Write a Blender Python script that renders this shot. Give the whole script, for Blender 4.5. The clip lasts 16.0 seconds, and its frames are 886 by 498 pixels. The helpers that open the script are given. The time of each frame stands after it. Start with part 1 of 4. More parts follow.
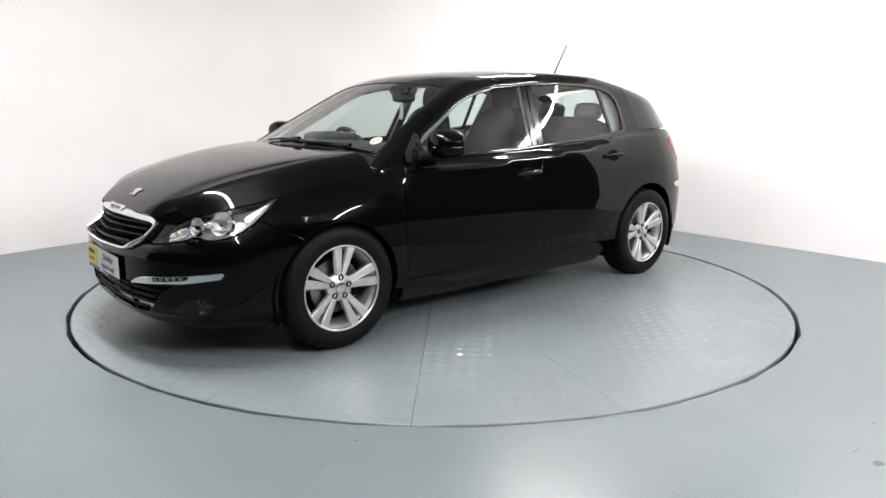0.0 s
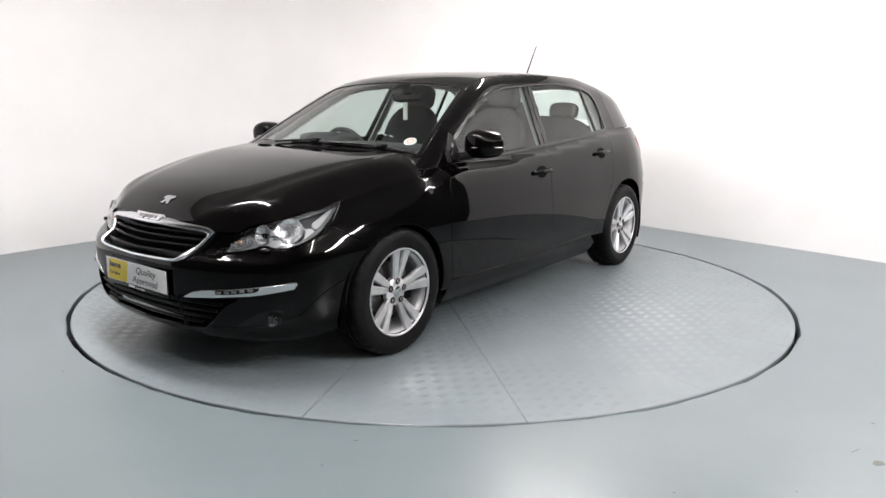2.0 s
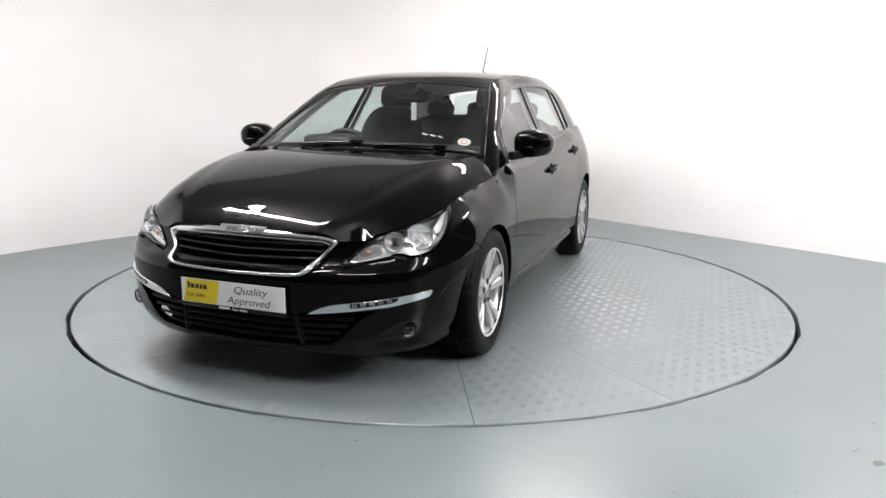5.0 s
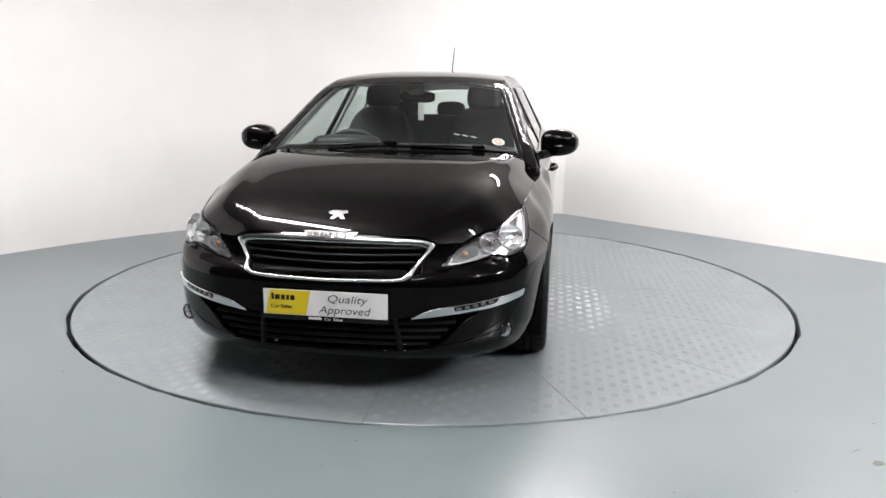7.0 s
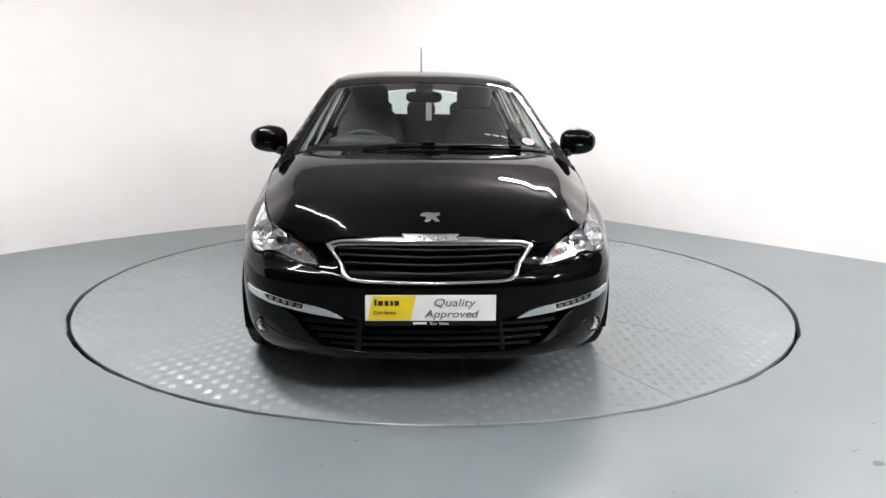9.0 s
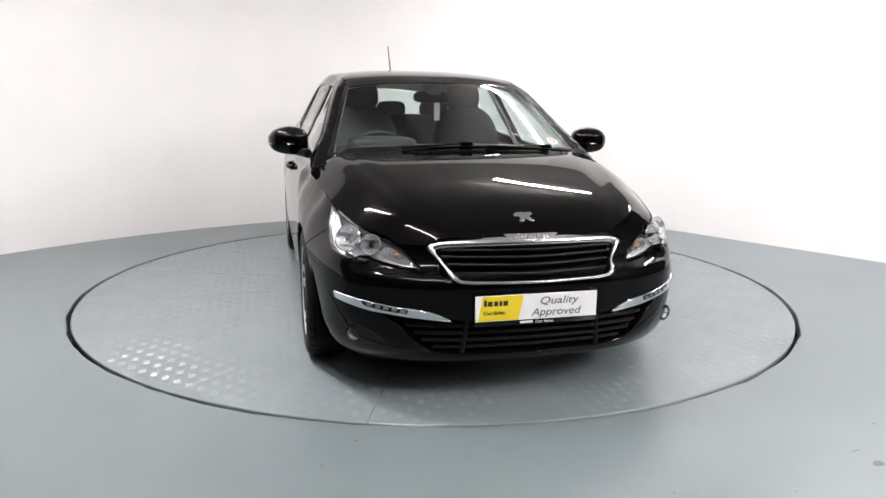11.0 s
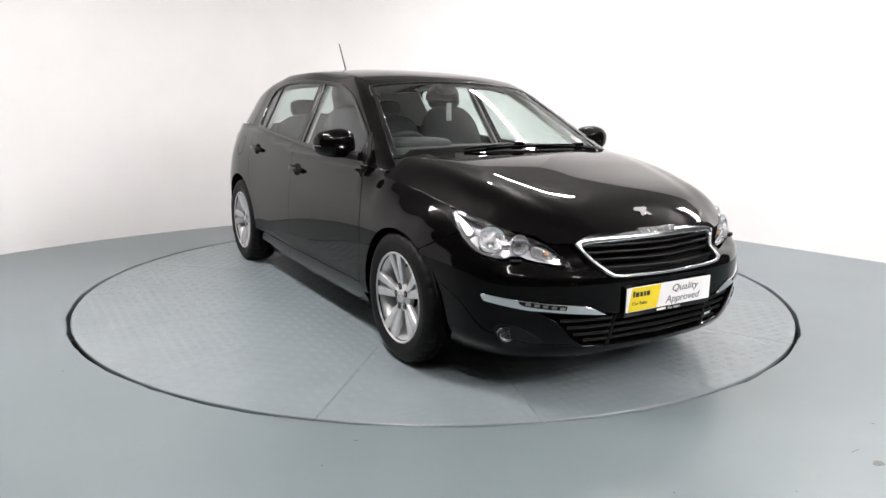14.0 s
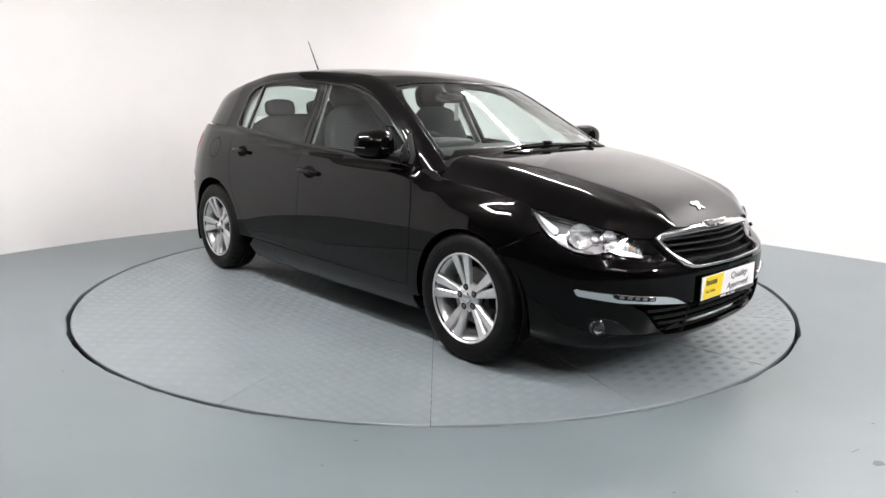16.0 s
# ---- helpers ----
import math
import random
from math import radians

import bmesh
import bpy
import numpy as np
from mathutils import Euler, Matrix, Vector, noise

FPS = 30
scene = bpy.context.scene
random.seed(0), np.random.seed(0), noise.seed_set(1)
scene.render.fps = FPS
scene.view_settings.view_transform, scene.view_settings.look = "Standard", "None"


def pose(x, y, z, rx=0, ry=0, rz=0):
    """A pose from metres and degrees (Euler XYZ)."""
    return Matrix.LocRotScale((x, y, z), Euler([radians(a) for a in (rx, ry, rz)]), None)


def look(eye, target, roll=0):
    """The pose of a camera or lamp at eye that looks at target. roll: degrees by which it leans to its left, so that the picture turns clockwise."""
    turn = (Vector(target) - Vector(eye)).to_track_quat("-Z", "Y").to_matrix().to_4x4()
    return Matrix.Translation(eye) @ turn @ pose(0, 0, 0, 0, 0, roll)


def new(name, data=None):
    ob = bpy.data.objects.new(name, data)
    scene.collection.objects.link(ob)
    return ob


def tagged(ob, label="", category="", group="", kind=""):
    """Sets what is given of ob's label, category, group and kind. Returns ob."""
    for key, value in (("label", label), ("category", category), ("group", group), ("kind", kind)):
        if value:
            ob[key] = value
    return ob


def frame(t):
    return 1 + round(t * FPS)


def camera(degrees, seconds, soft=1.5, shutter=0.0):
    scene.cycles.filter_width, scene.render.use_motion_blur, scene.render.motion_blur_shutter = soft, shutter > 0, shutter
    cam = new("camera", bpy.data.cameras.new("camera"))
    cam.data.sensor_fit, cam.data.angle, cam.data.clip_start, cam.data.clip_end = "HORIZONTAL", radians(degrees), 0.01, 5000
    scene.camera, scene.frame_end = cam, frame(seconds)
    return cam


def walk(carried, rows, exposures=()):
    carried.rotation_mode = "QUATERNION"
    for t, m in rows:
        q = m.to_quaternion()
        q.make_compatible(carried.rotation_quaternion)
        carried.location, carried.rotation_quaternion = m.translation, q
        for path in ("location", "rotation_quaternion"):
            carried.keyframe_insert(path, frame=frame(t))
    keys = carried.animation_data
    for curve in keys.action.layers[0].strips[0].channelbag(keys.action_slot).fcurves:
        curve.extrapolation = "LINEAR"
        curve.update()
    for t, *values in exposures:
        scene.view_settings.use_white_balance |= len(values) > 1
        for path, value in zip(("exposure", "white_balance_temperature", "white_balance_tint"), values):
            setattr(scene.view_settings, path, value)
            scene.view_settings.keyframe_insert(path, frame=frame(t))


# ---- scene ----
from mathutils.geometry import delaunay_2d_cdt

EYE = Vector((0, -4.825, 1.212))
TURN, PITCH, LEANS = 0.619, 11.505, 0.626
cam = camera(64.08, 16.0)
_way = Vector((math.sin(radians(TURN)) * math.cos(radians(PITCH)), math.cos(radians(TURN)) * math.cos(radians(PITCH)), -math.sin(radians(PITCH))))
still = look(EYE, EYE + _way, LEANS)
walk(cam, [(0, still), (16, still)], [(0, 0.38), (16, 0.38)])


def heading(t):
    """Degrees by which the turntable has brought the car's nose round at t seconds."""
    return -139.74 + 5.7434 * t


CAR_X, CAR_Y, TABLE_R = -0.048, -0.089, 2.277

# ---- world and light ----
world = bpy.data.worlds.new("world")
scene.world = world
world.use_nodes = True
world.node_tree.nodes["Background"].inputs[0].default_value = (.8, .85, 1, 1)
world.node_tree.nodes["Background"].inputs[1].default_value = .02


# ---- materials ----
def material(name, colour, rough=.5, metal=0.0, **more):
    m = bpy.data.materials.new(name)
    m.use_nodes = True
    b = m.node_tree.nodes["Principled BSDF"]
    b.inputs["Base Color"].default_value = (*colour, 1)
    b.inputs["Roughness"].default_value = rough
    b.inputs["Metallic"].default_value = metal
    for k, v in more.items():
        b.inputs[k.replace("_", " ")].default_value = v
    return m


def node(m, kind, **sockets):
    n = m.node_tree.nodes.new(kind)
    for k, v in sockets.items():
        n.inputs[k.replace("_", " ")].default_value = v
    return n


def wire(m, a, out, b, into):
    m.node_tree.links.new(a.outputs[out], b.inputs[into])


def bsdf(m):
    return m.node_tree.nodes["Principled BSDF"]


def mottle(m, dark, light, scale, detail=6, into="Base Color", low=.3, high=.7, coord="Object", stretch=(1, 1, 1)):
    """Noise between two values of a socket."""
    tc = node(m, "ShaderNodeTexCoord")
    mp = node(m, "ShaderNodeMapping", Scale=stretch)
    wire(m, tc, coord, mp, "Vector")
    nz = node(m, "ShaderNodeTexNoise", Scale=scale, Detail=detail)
    wire(m, mp, "Vector", nz, "Vector")
    r = node(m, "ShaderNodeValToRGB")
    r.color_ramp.elements[0].position, r.color_ramp.elements[1].position = low, high
    d, l = (c if isinstance(c, tuple) else (c, c, c) for c in (dark, light))
    r.color_ramp.elements[0].color, r.color_ramp.elements[1].color = (*d, 1), (*l, 1)
    wire(m, nz, "Fac", r, "Fac")
    wire(m, r, "Color", bsdf(m), into)
    return r


def relief(m, scale, strength, distance=.002, detail=4, coord="Object", kind="ShaderNodeTexNoise"):
    tc = node(m, "ShaderNodeTexCoord")
    nz = node(m, kind, Scale=scale)
    if kind == "ShaderNodeTexNoise":
        nz.inputs["Detail"].default_value = detail
    wire(m, tc, coord, nz, "Vector")
    bp = node(m, "ShaderNodeBump", Strength=strength, Distance=distance)
    wire(m, nz, 0, bp, "Height")
    wire(m, bp, "Normal", bsdf(m), "Normal")
    return bp


def glass(name, tint, gloss=1.0):
    m = bpy.data.materials.new(name)
    m.use_nodes = True
    t = m.node_tree
    t.nodes.remove(t.nodes["Principled BSDF"])
    clear = node(m, "ShaderNodeBsdfTransparent", Color=(*tint, 1))
    shine = node(m, "ShaderNodeBsdfGlossy", Color=(gloss, gloss, gloss, 1), Roughness=.02)
    edge = node(m, "ShaderNodeLayerWeight", Blend=.5)
    steep = node(m, "ShaderNodeMath")
    steep.operation = "POWER"
    steep.inputs[1].default_value = 5
    wire(m, edge, "Facing", steep, 0)
    share = node(m, "ShaderNodeMapRange")
    share.inputs["To Min"].default_value, share.inputs["To Max"].default_value = .05, .95
    wire(m, steep, 0, share, "Value")
    mix = node(m, "ShaderNodeMixShader")
    wire(m, share, 0, mix, 0)
    wire(m, clear, 0, mix, 1)
    wire(m, shine, 0, mix, 2)
    wire(m, mix, 0, t.nodes["Material Output"], "Surface")
    return m


def glow(name, colour, strength):
    m = material(name, (.8, .8, .8), .4)
    bsdf(m).inputs["Emission Color"].default_value = (*colour, 1)
    bsdf(m).inputs["Emission Strength"].default_value = strength
    return m


PAINT = material("black_paint", (.0012, .0011, .0011), .35, 0, Coat_Weight=1.0, Coat_Roughness=.02, Coat_IOR=1.27, Specular_IOR_Level=.0)
mottle(PAINT, (.0008, .0007, .0007), (.0018, .0016, .0015), 900, 2)
GLOSS = material("gloss_black_plastic", (.0015, .0015, .0015), .08, 0, Specular_IOR_Level=.35)
MATT = material("grained_black_plastic", (.0025, .0025, .0025), .5, 0, Specular_IOR_Level=.2)
relief(MATT, 700, .25, .0008)
DARK = material("dark_cavity", (.002, .002, .002), .85, 0, Specular_IOR_Level=.1)
RUBBER = material("tyre_rubber", (.003, .003, .003), .55, 0, Specular_IOR_Level=.14)
mottle(RUBBER, (.0022, .0022, .0022), (.0045, .0045, .0044), 30, 6)
SEAL = material("rubber_seal", (.012, .012, .012), .45)
ALLOY = material("silver_alloy", (.60, .605, .61), .32, .75)
mottle(ALLOY, (.56, .565, .57), (.64, .645, .65), 25, 5)
DISC = material("brake_steel", (.25, .24, .23), .38, 1)
CHROME = material("chrome", (.82, .83, .84), .06, 1)
SATIN = material("satin_chrome", (.70, .71, .72), .2, 1)
LENS = glass("lamp_lens", (.94, .95, .96))
SCREEN = glass("windscreen_glass", (.80, .87, .85))
PANE = glass("side_glass", (.74, .82, .80))
BEZEL = material("lamp_bezel", (.16, .16, .165), .30, .7)
REFLECT = material("lamp_reflector", (.80, .81, .82), .28, .65)
FACET = material("faceted_reflector", (.90, .91, .92), .14, .78)
AMBER = material("amber_lens", (.45, .26, .14), .2)
RED = material("red_lamp_lens", (.45, .012, .012), .12, 0)
FABRIC = material("charcoal_seat_fabric", (.03, .03, .032), .85)
mottle(FABRIC, (.022, .022, .024), (.045, .045, .048), 140, 5)
DASH = material("dashboard_plastic", (.028, .028, .029), .55)
relief(DASH, 500, .3, .001)
LINING = material("pale_grey_lining", (.42, .42, .40), .8)
mottle(LINING, (.38, .38, .36), (.46, .46, .44), 60, 5)
WHITE = material("white_plate", (.80, .80, .79), .3)
mottle(WHITE, (.76, .76, .75), (.84, .84, .83), 12, 4)
YELLOW = material("yellow_plate", (.75, .58, .02), .3)
INK = material("black_ink", (.015, .015, .015), .4)
GREY_INK = material("grey_ink", (.10, .10, .105), .4)
PRINT = material("white_print", (.7, .7, .7), .4)
PAPER = material("pale_paper", (.75, .73, .70), .6)
RED_INK = material("red_ink", (.72, .36, .32), .5)

WALL = material("white_wall_paint", (.82, .815, .80), .6)
mottle(WALL, (.79, .785, .77), (.84, .835, .825), 1.3, 5)
relief(WALL, 45, .06, .002)
FLOOR = material("grey_floor_paint", (0.138, 0.167, 0.176), .30, 0, Specular_IOR_Level=.42)
mottle(FLOOR, (0.128, 0.156, 0.166), (0.148, 0.178, 0.187), 1.1, 7)
relief(FLOOR, 22, .05, .003, 4)
TABLE = material("grey_table_paint", (0.170, 0.200, 0.209), .27)
mottle(TABLE, (0.158, 0.187, 0.196), (0.183, 0.214, 0.222), 2.2, 7)
CEIL = material("dull_ceiling", (.45, .43, .42), .8)
mottle(CEIL, (.40, .38, .37), (.50, .48, .47), .9, 5)
# Near-black colour stands in for weak light in the hall; keeps reflections dark.
HALL = material("hall_shade", (.02, .02, .02), .8)
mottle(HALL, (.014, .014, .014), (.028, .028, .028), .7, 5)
TUBE = glow("lamp_tube", (1, .950, .955), 172)
STEEL = material("lamp_housing", (.6, .6, .6), .4)
GAP = material("gap_dark", (.012, .012, .011), .9)
CHIP = material("bared_concrete", (.13, .13, .125), .8)


# ---- mesh helpers ----
def mesh(name, verts, faces, mat, normals=None, smooth=True):
    me = bpy.data.meshes.new(name)
    me.from_pydata([tuple(map(float, v)) for v in verts], [], [tuple(map(int, f)) for f in faces])
    me.materials.append(mat)
    me.polygons.foreach_set("use_smooth", [smooth] * len(me.polygons))
    if normals is not None:
        me.normals_split_custom_set_from_vertices([tuple(map(float, n)) for n in normals])
    me.update()
    return me


def put(ob, parent):
    if parent is not None:
        ob.parent = parent
    return ob


def part(name, shape, mat, parent, label="", at=None):
    """Links a bmesh or a mesh as one object under a thing or a part."""
    if isinstance(shape, bmesh.types.BMesh):
        me = bpy.data.meshes.new(name)
        shape.to_mesh(me)
        shape.free()
        me.materials.append(mat)
    else:
        me = shape
    ob = put(new(name, me), parent)
    if at is not None:
        ob.matrix_local = at
    if label:
        ob["label"] = label
    return ob


def smooth(bm, angle=40):
    for f in bm.faces:
        f.smooth = True
    for e in bm.edges:
        if len(e.link_faces) == 2 and e.calc_face_angle(0) > radians(angle):
            e.smooth = False
    return bm


def box(x0, x1, y0, y1, z0, z1, bevel=0.0, seg=2):
    bm = bmesh.new()
    bmesh.ops.create_cube(bm, size=1)
    bmesh.ops.scale(bm, vec=(x1 - x0, y1 - y0, z1 - z0), verts=bm.verts)
    bmesh.ops.translate(bm, vec=((x0 + x1) / 2, (y0 + y1) / 2, (z0 + z1) / 2), verts=bm.verts)
    if bevel:
        bmesh.ops.bevel(bm, geom=bm.edges[:], offset=bevel, segments=seg, profile=.5, affect="EDGES")
    return smooth(bm)


def cushion(sx, sy, sz, e=.45, nu=20, nv=14):
    """A rounded block with soft faces; e: 1 is an ellipsoid, small is boxy."""
    def p(c, k):
        return math.copysign(abs(c) ** k, c)
    verts, faces = [], []
    for j in range(nv + 1):
        b = -math.pi / 2 + math.pi * j / nv
        for i in range(nu):
            a = 2 * math.pi * i / nu
            verts.append((sx * p(math.cos(b), e) * p(math.cos(a), e), sy * p(math.cos(b), e) * p(math.sin(a), e), sz * p(math.sin(b), e)))
    for j in range(nv):
        for i in range(nu):
            faces.append((j * nu + i, j * nu + (i + 1) % nu, (j + 1) * nu + (i + 1) % nu, (j + 1) * nu + i))
    bm = bmesh.new()
    vs = [bm.verts.new(v) for v in verts]
    for f in faces:
        bm.faces.new([vs[i] for i in f])
    bmesh.ops.remove_doubles(bm, verts=bm.verts, dist=1e-5)
    return smooth(bm, 70)


def lathe(profile, n=64, axis="y"):
    """Turns (radius, along) rows round the y axis."""
    bm = bmesh.new()
    rows = []
    for r, a in profile:
        rows.append([bm.verts.new((r * math.cos(2 * math.pi * i / n), a, r * math.sin(2 * math.pi * i / n))) for i in range(n)] if r > 1e-6 else [bm.verts.new((0, a, 0))] * n)
    for p, q in zip(rows, rows[1:]):
        for i in range(n):
            vs = list(dict.fromkeys((p[i], p[(i + 1) % n], q[(i + 1) % n], q[i])))
            if len(vs) > 2:
                bm.faces.new(vs)
    bmesh.ops.recalc_face_normals(bm, faces=bm.faces)
    return smooth(bm, 35)


def rod(points, radius, n=8, taper=1.0):
    """A round bar along points."""
    bm = bmesh.new()
    pts = [Vector(p) for p in points]
    rings = []
    for i, p in enumerate(pts):
        d = (pts[min(i + 1, len(pts) - 1)] - pts[max(i - 1, 0)]).normalized()
        a = d.orthogonal().normalized()
        b = d.cross(a)
        r = radius * (1 + (taper - 1) * i / (len(pts) - 1))
        rings.append([bm.verts.new(p + r * (math.cos(2 * math.pi * k / n) * a + math.sin(2 * math.pi * k / n) * b)) for k in range(n)])
    for p, q in zip(rings, rings[1:]):
        for k in range(n):
            bm.faces.new((p[k], p[(k + 1) % n], q[(k + 1) % n], q[k]))
    bm.faces.new(rings[0][::-1]), bm.faces.new(rings[-1])
    bmesh.ops.recalc_face_normals(bm, faces=bm.faces)
    return smooth(bm, 50)


def dense(outline, step):
    """Outline with no stretch longer than one step."""
    out = []
    for p, q in zip(outline, [*outline[1:], outline[0]]):
        p, q = np.array(p, float), np.array(q, float)
        n = max(1, int(math.ceil(np.abs((q - p) / step).max())))
        out += [p + (q - p) * k / n for k in range(n)]
    return np.array(out)


def rounded(outline, turns=2):
    """Corner cutting, to soften an outline."""
    p = np.array(outline, float)
    for _ in range(turns):
        q = np.roll(p, -1, 0)
        p = np.stack([p * .75 + q * .25, p * .25 + q * .75], 1).reshape(-1, 2)
    return [tuple(v) for v in p]


def shrunk(outline, d):
    """Outline drawn in by d on all sides."""
    p = np.array(outline, float)
    area = np.sum(p[:, 0] * np.roll(p[:, 1], -1) - np.roll(p[:, 0], -1) * p[:, 1])
    e = np.roll(p, -1, 0) - p
    n = np.stack([-e[:, 1], e[:, 0]], 1) * np.sign(area)
    n /= np.maximum(np.linalg.norm(n, axis=1), 1e-9)[:, None]
    m = n + np.roll(n, 1, 0)
    m /= np.maximum((m * m).sum(1) / 2, .35)[:, None]
    return [tuple(v) for v in p + m * d]


def inside(pts, poly):
    x, y = pts[:, 0], pts[:, 1]
    hit = np.zeros(len(pts), bool)
    for (x0, y0), (x1, y1) in zip(poly, np.roll(poly, -1, 0)):
        if y0 != y1:
            hit ^= ((y0 > y) != (y1 > y)) & (x < (x1 - x0) * (y - y0) / (y1 - y0) + x0)
    return hit


def surface(fn, uv):
    """Places and outward normals of a skin."""
    e = 2e-3
    u, v = uv[:, 0], uv[:, 1]
    p = fn(u, v)
    n = np.cross(fn(u + e, v) - fn(u - e, v), fn(u, v + e) - fn(u, v - e))
    n /= np.maximum(np.linalg.norm(n, axis=1), 1e-12)[:, None]
    heart = np.stack([np.clip(p[:, 0], -1.2, 1.2), 0 * u, np.full(len(u), .62)], 1)
    n *= np.where((n * (p - heart)).sum(1) < 0, -1, 1)[:, None]
    return p, n


def panel(name, outline, fn, mat, side=1, step=(.03, .03), depth=.014, lift=0.0, gap=.002):
    """A sheet cut to an outline on a skin, with turned-in edges. side -1: the other side of the car."""
    st = np.array(step)
    loop = dense(shrunk(outline, gap) if gap else outline, st * .7)
    lo, hi = loop.min(0), loop.max(0)
    gu, gv = np.meshgrid(np.arange(lo[0], hi[0], st[0]), np.arange(lo[1], hi[1], st[1]), indexing="ij")
    grid = np.stack([gu.ravel(), gv.ravel()], 1) + st * .37
    if len(grid):
        grid = grid[inside(grid, loop)]
    if len(grid):
        far = np.min(np.linalg.norm((grid[:, None] - loop[None]) / st, axis=2), axis=1) > .5
        grid = grid[far]
    flat = np.concatenate([loop, grid]) if len(grid) else loop
    n = len(loop)
    vs, _, fs, *_ = delaunay_2d_cdt([Vector(p / st) for p in flat], [(i, (i + 1) % n) for i in range(n)], [], 1, 1e-6)
    uv = np.array([(v.x, v.y) for v in vs]) * st
    p, nm = surface(fn, uv)
    p = p + nm * lift
    faces = []
    for f in fs:
        a, b, c = (p[i] for i in f[:3])
        faces.append(tuple(f) if np.dot(np.cross(b - a, c - a), nm[f[0]]) > 0 else tuple(f[::-1]))
    lp, ln = surface(fn, loop)
    lp = lp + ln * lift
    tan = np.roll(lp, -1, 0) - np.roll(lp, 1, 0)
    out = np.cross(tan, ln)
    out /= np.maximum(np.linalg.norm(out, axis=1), 1e-9)[:, None]
    mid = lp.mean(0)
    if np.sum((lp - mid) * out) < 0:
        out = -out
    k, e = len(p), min(.0025, depth * .3)
    rows = [(lp, ln), (lp + out * e * .7 - ln * e * .4, ln + out), (lp + out * e - ln * e * 1.5, out), (lp + out * e - ln * depth, out)]
    verts = np.concatenate([p] + [r[0] for r in rows])
    norms = np.concatenate([nm] + [r[1] for r in rows])
    way = np.dot(np.cross(lp[1] - lp[0], -ln[0]), out[0]) > 0
    for r in range(len(rows) - 1):
        for i in range(n):
            j = (i + 1) % n
            q = (k + r * n + i, k + r * n + j, k + (r + 1) * n + j, k + (r + 1) * n + i)
            faces.append(q if way else q[::-1])
    norms /= np.maximum(np.linalg.norm(norms, axis=1), 1e-9)[:, None]
    if side < 0:
        verts, norms, faces = verts * [1, -1, 1], norms * [1, -1, 1], [f[::-1] for f in faces]
    return mesh(name, verts, faces, mat, norms)


def band(name, outer, inner, fn, mat, side=1, lift=.004, depth=.01):
    """A flat strip between two outlines of like length on a skin."""
    o, i = np.array(outer, float), np.array(inner, float)
    n = len(o)
    po, no = surface(fn, o)
    pi, ni = surface(fn, i)
    rows = [po - no * depth, po + no * lift * .6, po * .85 + pi * .15 + no * lift, po * .15 + pi * .85 + ni * lift, pi + ni * lift * .6, pi - ni * depth]
    verts = np.concatenate(rows)
    faces = [(r * n + a, r * n + (a + 1) % n, (r + 1) * n + (a + 1) % n, (r + 1) * n + a) for r in range(5) for a in range(n)]
    a, b, c = (verts[k] for k in faces[2 * n][:3])
    if np.dot(np.cross(b - a, c - a), no[0]) < 0:
        faces = [f[::-1] for f in faces]
    if side < 0:
        verts, faces = verts * [1, -1, 1], [f[::-1] for f in faces]
    me = mesh(name, verts, faces, mat)
    return me


# ---- the car's shape: car space, x forward, y to its left, z up, wheels at x = 1.31 and -1.31 ----
def curve(*knots):
    """A smooth monotone curve through (a, b) knots, for numbers or arrays."""
    a, b = (np.array(c, float) for c in zip(*knots))
    h, d = np.diff(a), np.diff(b) / np.diff(a)
    m = np.zeros(len(a))
    m[0], m[-1] = d[0], d[-1]
    for i in range(1, len(a) - 1):
        if d[i - 1] * d[i] > 0:
            w1, w2 = 2 * h[i] + h[i - 1], h[i] + 2 * h[i - 1]
            m[i] = (w1 + w2) / (w1 / d[i - 1] + w2 / d[i])

    def at(x):
        x = np.clip(np.asarray(x, float), a[0], a[-1])
        i = np.clip(np.searchsorted(a, x) - 1, 0, len(h) - 1)
        t = (x - a[i]) / h[i]
        return ((1 + 2 * t) * (1 - t) ** 2 * b[i] + t * (1 - t) ** 2 * h[i] * m[i]
                + t * t * (3 - 2 * t) * b[i + 1] + t * t * (t - 1) * h[i] * m[i + 1])
    return at


# plan outline at half height, by the way s from the nose's middle round the left flank to the tail's middle
PLAN_X = curve((0, 2.175), (.26, 2.162), (.46, 2.125), (.64, 2.05), (.80, 1.945), (.96, 1.80), (1.30, 1.46), (1.45, 1.31),
               (4.07, -1.31), (4.40, -1.64), (4.60, -1.83), (4.80, -1.97), (5.02, -2.04), (5.27, -2.07), (5.54, -2.078))
PLAN_Y = curve((0, 0), (.26, .26), (.46, .45), (.64, .61), (.80, .735), (.96, .812), (1.15, .855), (1.30, .88), (1.45, .892), (1.9, .887),
               (2.76, .889), (3.6, .889), (4.07, .893), (4.25, .885), (4.40, .862), (4.60, .80), (4.80, .70), (5.02, .50), (5.27, .26), (5.54, 0))
